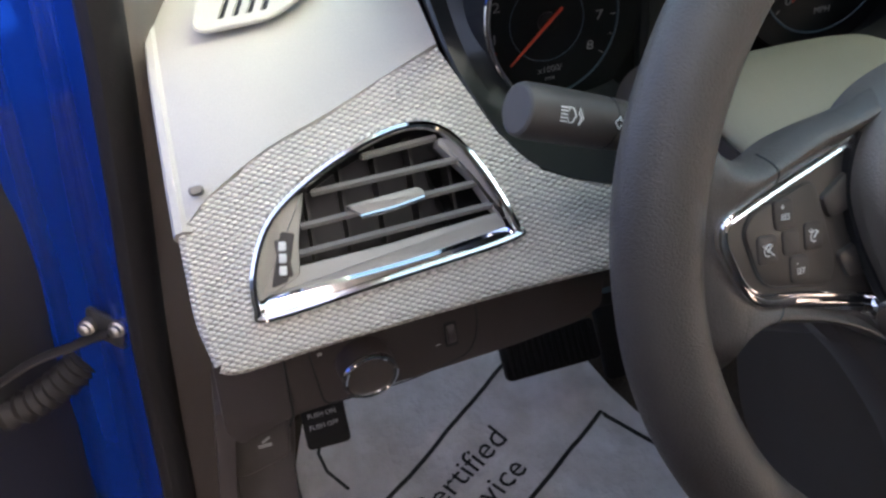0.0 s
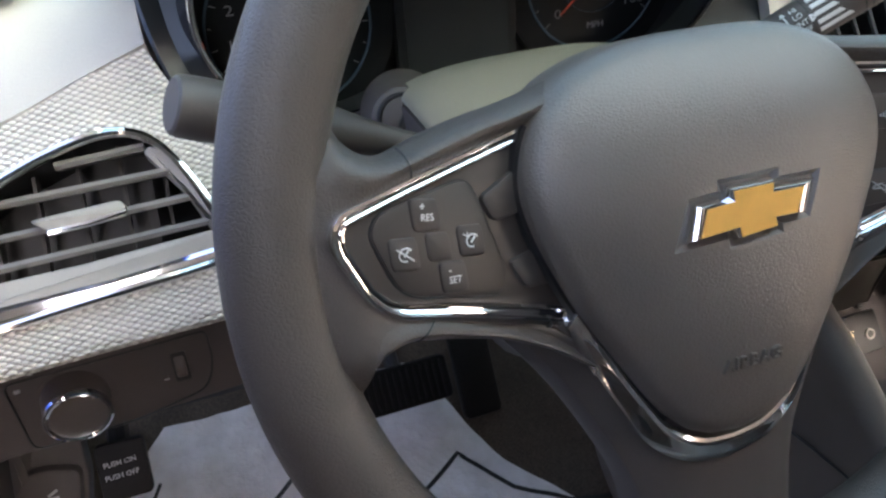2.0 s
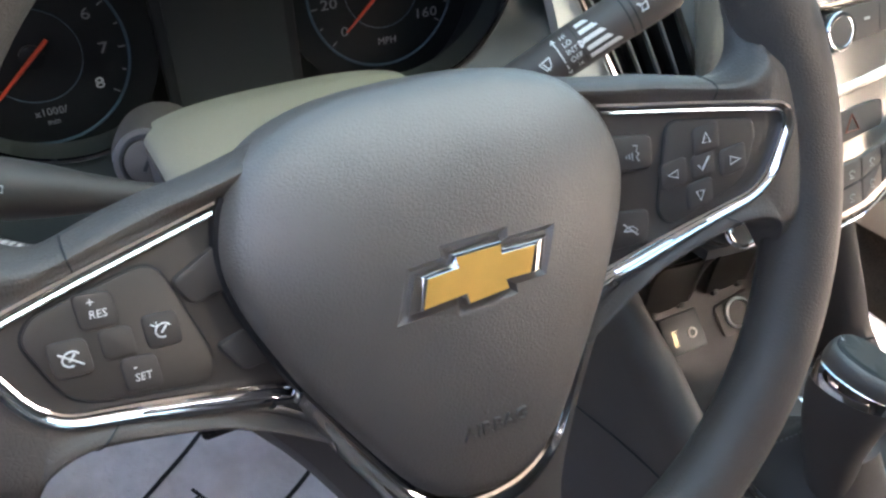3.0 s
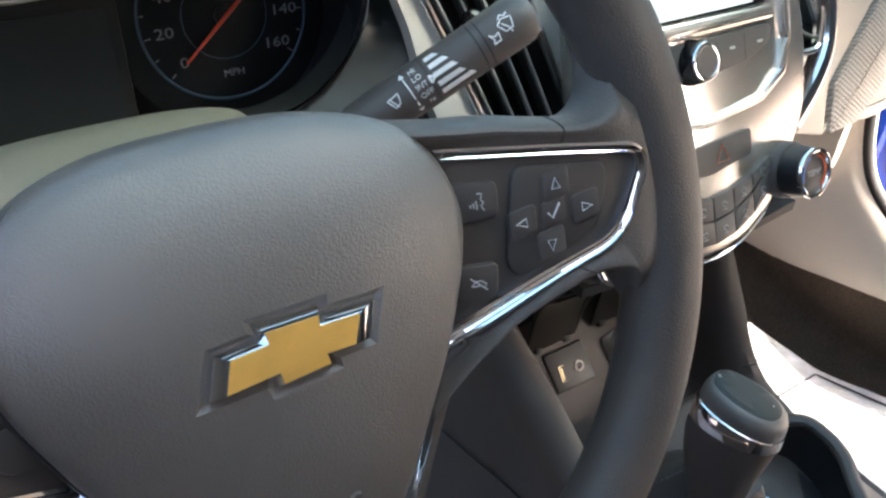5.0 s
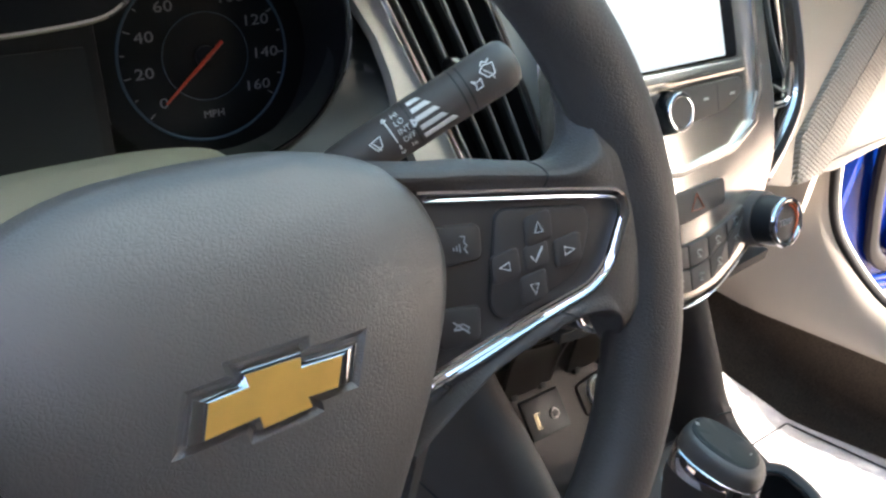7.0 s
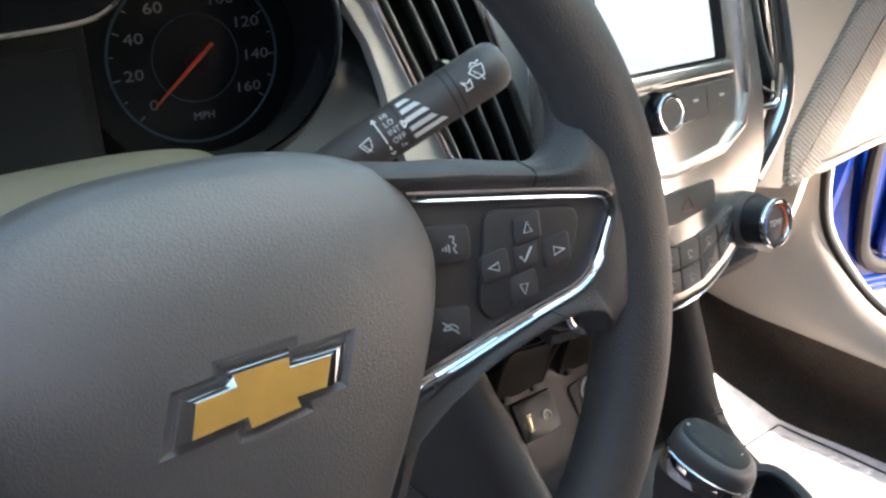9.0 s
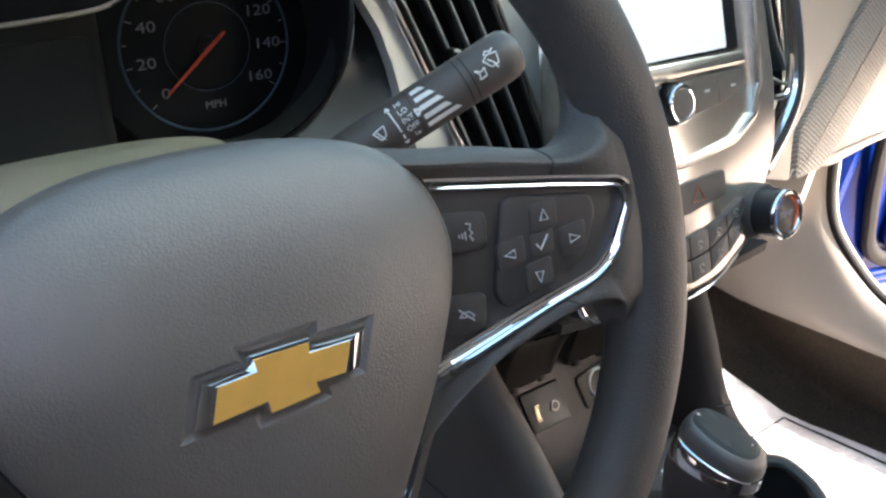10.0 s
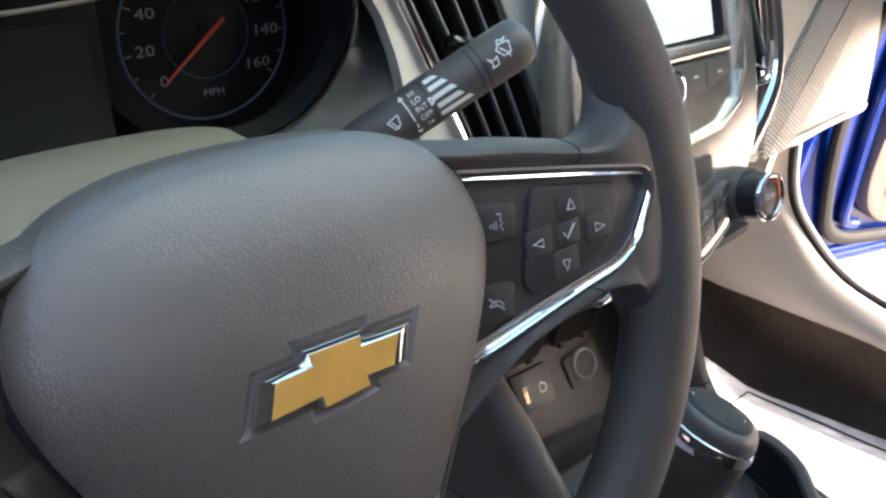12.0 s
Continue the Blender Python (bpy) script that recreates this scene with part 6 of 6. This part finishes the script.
# ---- console ----
cons = thing("centre_console", (MID, 0.05, -0.62), "taupe centre console with curved side wings", "console")
for s in (-1, 1):
    x0, x1 = (MID - 0.096, MID - 0.131) if s < 0 else (MID + 0.086, MID + 0.114)
    rail = curve_through([(0.170, -0.140), (0.140, -0.172), (0.122, -0.1950), (0.095, -0.236), (0.067, -0.279), (0.030, -0.299), (-0.06, -0.308), (-0.40, -0.310)] if s > 0 else [(0.200, -0.150), (0.150, -0.197), (0.124, -0.2145), (0.084, -0.234), (0.043, -0.260), (0.000, -0.286), (-0.06, -0.302), (-0.40, -0.303)], False, 5)
    foot = curve_through([(0.42, -0.15), (0.42, -0.26), (0.40, -0.36), (0.38, -0.48), (0.33, -0.60), (0.22, -0.65), (0.08, -0.66), (-0.40, -0.66)], False, 5)
    rows = []
    for p, q in zip(rail, foot):
        f = Vector((p.x, p.y))
        rows.append([(x0, f.x + 0.012, f.y - 0.014), (x0 + s * 0.003, f.x + 0.002, f.y - 0.004), (x0 + s * 0.010, f.x - 0.003, f.y + 0.001), (x0 + s * 0.018, f.x - 0.004, f.y + 0.002), (x1 - s * 0.008, f.x - 0.002, f.y - 0.001), (x1 - s * 0.002, f.x + 0.004, f.y - 0.008), (x1, f.x + 0.016, f.y - 0.020), (x1 + (0.002 if s > 0 else -0.010), (f.x * 0.5 + q.x * 0.5), (f.y * 0.5 + q.y * 0.5)), (x1 + (0.002 if s > 0 else -0.012), q.x, q.y), (x0, q.x, q.y)])
    part("wing", loft(rows, True, True, True), TAUPE, cons, "taupe side wing with rounded edge")
    if s < 0:
        part("wing_joint", tube(curve_through([(x1 + s * 0.002, 0.016, -0.302), (x1 + s * 0.004, 0.085, -0.312), (x1 + s * 0.006, 0.149, -0.327), (x1 + s * 0.010, 0.24, -0.34)], False, 5), 0.0010, 6), BLACK, cons)
    part("wing_joint", tube([(x0 + s * 0.002, 0.0135, -0.2835), (x0 + s * 0.016, 0.0060, -0.2800), (x1 - s * 0.004, 0.0135, -0.2870), (x1 + s * 0.002, 0.030, -0.300)] if s < 0 else [(x0 + 0.004, 0.064, -0.2815), (x0 + 0.016, 0.0595, -0.2795), (x1 - 0.004, 0.064, -0.2830), (x1 + 0.001, 0.075, -0.292)], 0.0009, 6), BLACK, cons)
    if s < 0:
        part("wing_joint", tube([(x1 + s * 0.0125, 0.02, -0.40), (x1 + s * 0.0125, 0.12, -0.50), (x1 + s * 0.0135, 0.2, -0.60)], 0.0012, 6), BLACK, cons)
part("top", surface(smooth_rows([[(MID - 0.100, y, z), (MID, y, z + 0.002), (MID + 0.090, y, z)] for y, z in ((0.076, -0.306), (0.070, -0.299), (0.060, -0.300), (0.02, -0.307), (-0.05, -0.310), (-0.2, -0.312), (-0.42, -0.312))], 3), 0.02, (0, 0, 1)), TAUPE, cons)
# floor takes the darker taupe to carry the shade inside the bin
part("bin_floor", surface(smooth_rows([[(MID - 0.100, y, z), (MID, y, z), (MID + 0.100, y, z)] for y, z in ((0.066, -0.300), (0.078, -0.320), (0.098, -0.326), (0.115, -0.318), (0.150, -0.278), (0.172, -0.252))], 3), 0.01, (0, -0.6, 0.8)), LTAUPE, cons, "storage bin floor in taupe darkened for the bin's shade")
part("bin_back", surface([[(MID - 0.10, y, z), (MID + 0.10, y, z)] for y, z in ((0.170, -0.256), (0.19, -0.22), (0.19, -0.13))], 0.01, (0, -1, 0)), BLACK, cons)
part("bin_roof", surface([[(MID - 0.105, y, z), (MID, y, z - 0.012), (MID + 0.105, y, z)] for y, z in ((0.080, -0.130), (0.13, -0.135), (0.19, -0.135))], 0.008, (0, 0, 1)), BLACK, cons)

LIDBROWN = material("lid brown", (0.030, 0.026, 0.023), 0.30, grain=0.05, grain_size=0.001, stain=0.1)
UMt = frame_of((0, 0.14 + 0.8 * 0.29, 0), (1, 0, 0), (0, -1, 0.8))
KU = KV
ports = thing("media_port_panel", (0.304, 0.14, -0.30), "black panel with a memory stick port and audio jack", "port panel")
part("plate", slab(rounded([Vector((x, z * KU)) for x, z in ((0.2835, -0.3010), (0.3245, -0.3010), (0.3215, -0.2740), (0.2800, -0.2740))], 0.002, 3), UMt, -0.004, 0.0025, 0.001), BLACK, ports)
part("port", slab(rounded(rect(0.2935, -0.2895 * KU, 0.0052, 0.0132), 0.0004, 2), UMt, 0.002, 0.0031), BRASS, ports, "gold lined port")
part("port_hole", slab(rect(0.2937, -0.2895 * KU, 0.0044, 0.0124), UMt, 0.002, 0.0034), BLACK, ports)
part("port_tongue", slab(rect(0.2930, -0.2895 * KU, 0.0010, 0.0096), UMt, 0.0030, 0.0037), BRASS, ports)
part("jack", turned([(0.0046, 0.0), (0.0046, 0.0012), (0.0032, 0.0014), (0.0028, -0.002)], frame_of(UMt @ Vector((0.3110, -0.2890 * KU, 0.0025)), (1, 0, 0), (0, -1, 0.8)), 24, False, False), STEEL, ports, "bright metal jack rim")
part("jack_pin", turned([(0.0034, 0.0), (0.0032, 0.0006), (0.0016, 0.0008)], frame_of(UMt @ Vector((0.3110, -0.2890 * KU, 0.0022)), (1, 0, 0), (0, -1, 0.8)), 20), BLACK, ports)




def flap(x, w, name):
    f = thing(name, (x, 0.16, -0.265), "black flip-up socket cover standing open", "socket cover", "socket covers")
    for dx in (-0.3, 0.3):
        part("hinge", block(UMt @ pose(x + dx * w, -0.2690 * KU, 0.003), (0.007, 0.006, 0.006), 0.0015), BLACK, f)
    part("lid", surface(smooth_rows([[(x - w / 2, y, z), (x, y - 0.002, z), (x + w / 2, y, z)] for y, z in ((0.158, -0.266), (0.157, -0.245), (0.154, -0.224), (0.147, -0.207), (0.136, -0.196))], 3), 0.003, (0, 1, 0)), LIDBROWN, f, "glossy dark brown lid")
    part("lid_rib", tube(curve_through([(x + w / 2, 0.156, -0.266), (x + w / 2 + 0.001, 0.153, -0.24), (x + w / 2 + 0.002, 0.146, -0.216), (x + w / 2 - 0.001, 0.132, -0.195)], False, 4), 0.0016, 6), SPOKE, f)


flap(0.291, 0.050, "socket_cover")
flap(0.358, 0.046, "socket_cover")
RINGMET = material("brushed ring", (0.86, 0.86, 0.87), 0.32, 0.8, grain=0.02, stain=0.03)
lt = thing("power_socket", (0.3624, 0.14, -0.30), "power outlet with a bright chrome ring", "power outlet")
part("plate", slab(rounded([Vector((x, z * KU)) for x, z in ((0.3430, -0.3015), (0.3840, -0.3010), (0.3815, -0.2745), (0.3400, -0.2790))], 0.005, 4), UMt, -0.004, 0.0030, 0.001), SPOKE, lt)
lm = frame_of(UMt @ Vector((0.3628, -0.2880 * KU, 0.003)), (1, 0, 0), (0, -1, 0.8))
part("ring", turned([(0.0140, 0.0), (0.0138, 0.0024), (0.0122, 0.0030), (0.0112, 0.0010), (0.0111, -0.003)], lm, 40, False, False), RINGMET, lt, "bright chrome ring")
part("well", turned([(0.0116, 0.0010), (0.0110, 0.0008), (0.0108, -0.030), (0.001, -0.030)], lm, 32, False, True), GLOSS, lt, "deep black socket well")

GREYPAD = material("rocker grey", (0.052, 0.058, 0.052), 0.55, spec=0.3, grain=0.03, grain_size=0.001, stain=0.06)
# ---- gear lever ----
gear = thing("gear_lever", (0.300, -0.03, -0.30), "grey gear lever with chrome band and leather boot", "gear lever")
gm = frame_of((0.2820, -0.016, -0.1790), (1, 0.28, -0.15), (0.15, 0.0, 0.99))
ko = [p * 0.72 for p in curve_through([(0.0, 0.036), (0.018, 0.031), (0.027, 0.012), (0.027, -0.014), (0.018, -0.032), (0.0, -0.038), (-0.018, -0.032), (-0.027, -0.014), (-0.027, 0.012), (-0.018, 0.031)], True, 4)]


def lever_ring(su, sv, n, tilt=0.0, sx=0.0, sy=0.0):
    return [gm @ Vector((p.x * su + sx, p.y * sv + sy, n + tilt * (p.y * sv + sy))) for p in ko]


part("knob", loft([lever_ring(*r) for r in ((1.0, 1.0, 0.0005, 0.02), (1.0, 1.0, 0.0035, 0.04), (0.98, 0.98, 0.0075, 0.07), (0.92, 0.93, 0.0110, 0.09), (0.84, 0.86, 0.0130, 0.10), (0.70, 0.74, 0.0142, 0.10), (0.40, 0.42, 0.0148, 0.10))], True, True, True), HUB, gear, "grained grey knob")
part("chrome_band", loft([lever_ring(*r) for r in ((0.98, 0.98, 0.002, 0.06), (1.035, 1.03, 0.0012, 0.05), (1.045, 1.04, -0.002, 0.0), (1.04, 1.04, -0.0100, -0.10, 0, -0.0008), (0.97, 0.97, -0.0125, -0.12))], True, True, True), CHROME, gear, "chrome band")
part("button_gap", loft([lever_ring(*r) for r in ((0.75, 0.80, 0.0080, 0.10, 0, 0.001), (0.74, 0.79, 0.0142, 0.10, 0, 0.001), (0.60, 0.68, 0.0150, 0.10, 0, 0.001))], True, True, True), BLACK, gear)
part("button", loft([lever_ring(*r) for r in ((0.70, 0.76, 0.0080, 0.10, 0, 0.001), (0.695, 0.755, 0.0146, 0.10, 0, 0.001), (0.63, 0.70, 0.0156, 0.10, 0, 0.001), (0.2, 0.25, 0.0157, 0.10, 0, 0.001))], True, True, True), GREYPAD, gear, "grey rocker on the knob")
bt = gm @ pose(0, 0.002, 0.0159, 0, 0, 0) @ Matrix.Rotation(math.atan(0.10), 4, "X")
part("print", letters("+", bt @ pose(-0.003, 0.017, 0.0), 0.006, 0.0002), INK, gear)
part("print", letters("-", bt @ pose(0.003, -0.016, 0.0), 0.006, 0.0002), INK, gear)
part("neck", loft([lever_ring(*r) for r in ((1.03, 1.03, -0.0100, -0.10), (1.02, 1.0, -0.022, -0.05, 0.001, 0.0), (0.96, 0.90, -0.040, 0.0, 0.004, -0.001), (0.86, 0.76, -0.062, 0.0, 0.008, -0.004), (0.74, 0.62, -0.085, 0.0, 0.013, -0.010), (0.66, 0.52, -0.105, 0.0, 0.017, -0.016))], True, True, True), TAUPE, gear, "tapered taupe neck")
bx, by = 0.303, -0.014
boot_rows = []
for k, (w, z) in enumerate(((0.016, -0.252), (0.020, -0.262), (0.026, -0.276), (0.035, -0.290), (0.042, -0.300), (0.044, -0.3080))):
    boot_rows.append([(bx + w * math.copysign(abs(math.cos(a)) ** 0.6, math.cos(a)) * (1 + 0.03 * math.sin(5 * a + k)), by + w * 1.35 * math.copysign(abs(math.sin(a)) ** 0.6, math.sin(a)), z) for a in [2 * math.pi * i / 40 for i in range(40)]])
part("boot", loft(boot_rows, True, True, True), WHEEL, gear, "grey leather boot")
for off in (-0.0022, 0.0022):
    pts = [Vector((bx - w * 0.72 + off, by + w * 1.02, z + 0.0016)) for w, z in ((0.018, -0.256), (0.023, -0.268), (0.031, -0.283), (0.039, -0.296))]
    dense = curve_through(pts, False, 8)
    for k in range(0, len(dense) - 1, 2):
        part("stitch", tube([dense[k], dense[k + 1]], 0.0006, 5), LOUVRE, gear)
plate_ = thing("gear_plate", (bx, by, -0.312), "chrome edged gear plate beside the boot", "gear plate")
po = rounded(rect(bx, by, 0.098, 0.144), 0.022, 5)
ZM = frame_of((0, 0, -0.3065), (1, 0, 0), (0, 0, 1))
part("frame", sweep([ZM @ Vector((p.x, p.y, 0.003)) for p in po], oval(0.0035, 0.0035, 8), (0, 0, 1), True), CHROME, plate_, "chrome frame")
part("base", slab(po, ZM, 0.0, 0.0018), SPOKE, plate_)
for i, ch in enumerate("PRNDM"):
    part("print", letters(ch, ZM @ pose(bx - 0.058, by + 0.030 - 0.018 * i, 0.0022, 0, 0, 0), 0.008, 0.0002), INK, plate_)
cup = thing("cup_holder", (0.395, -0.09, -0.38), "deep dark cup holder with a raised taupe lip", "cup holder")
lip_path = curve_through([(0.350, 0.020, -0.292), (0.385, 0.012, -0.280), (0.407, -0.003, -0.271), (0.409, -0.022, -0.269), (0.403, -0.042, -0.269), (0.388, -0.062, -0.271), (0.372, -0.090, -0.276), (0.366, -0.13, -0.283)], False, 5)
part("lip", sweep(lip_path, oval(0.0055, 0.0045, 10), (0, 0, 1)), TAUPE, cup, "rounded taupe lip")
part("lip_edge", sweep([p + Vector((-0.0045, -0.001, 0.0012)) for p in lip_path], oval(0.0012, 0.0010, 8), (0, 0, 1)), GLOSS, cup, "thin gloss black edge")
part("wall", surface([[p for p in lip_path], [p + Vector((0.0, 0.0, -0.02)) for p in lip_path], [Vector((p.x - 0.004, p.y, -0.312)) for p in lip_path]], 0.003, (1, 0.3, 0)), BLACK, cup, "dark cup holder wall")
part("outer_skin", surface([[p + Vector((0.002, 0.001, 0.001)) for p in lip_path], [Vector((p.x * 0.5 + 0.2095, p.y + 0.004, -0.286)) for p in lip_path], [Vector((0.425, p.y + 0.006, -0.298)) for p in lip_path]], 0.003, (0, 0, 1)), TAUPE, cup)
part("floor", surface([[(0.34, y, -0.3085), (0.37, y, -0.3085), (0.40, y, -0.3085)] for y in (-0.15, -0.05, 0.015)], 0.004, (0, 0, 1)), BLACK, cup)
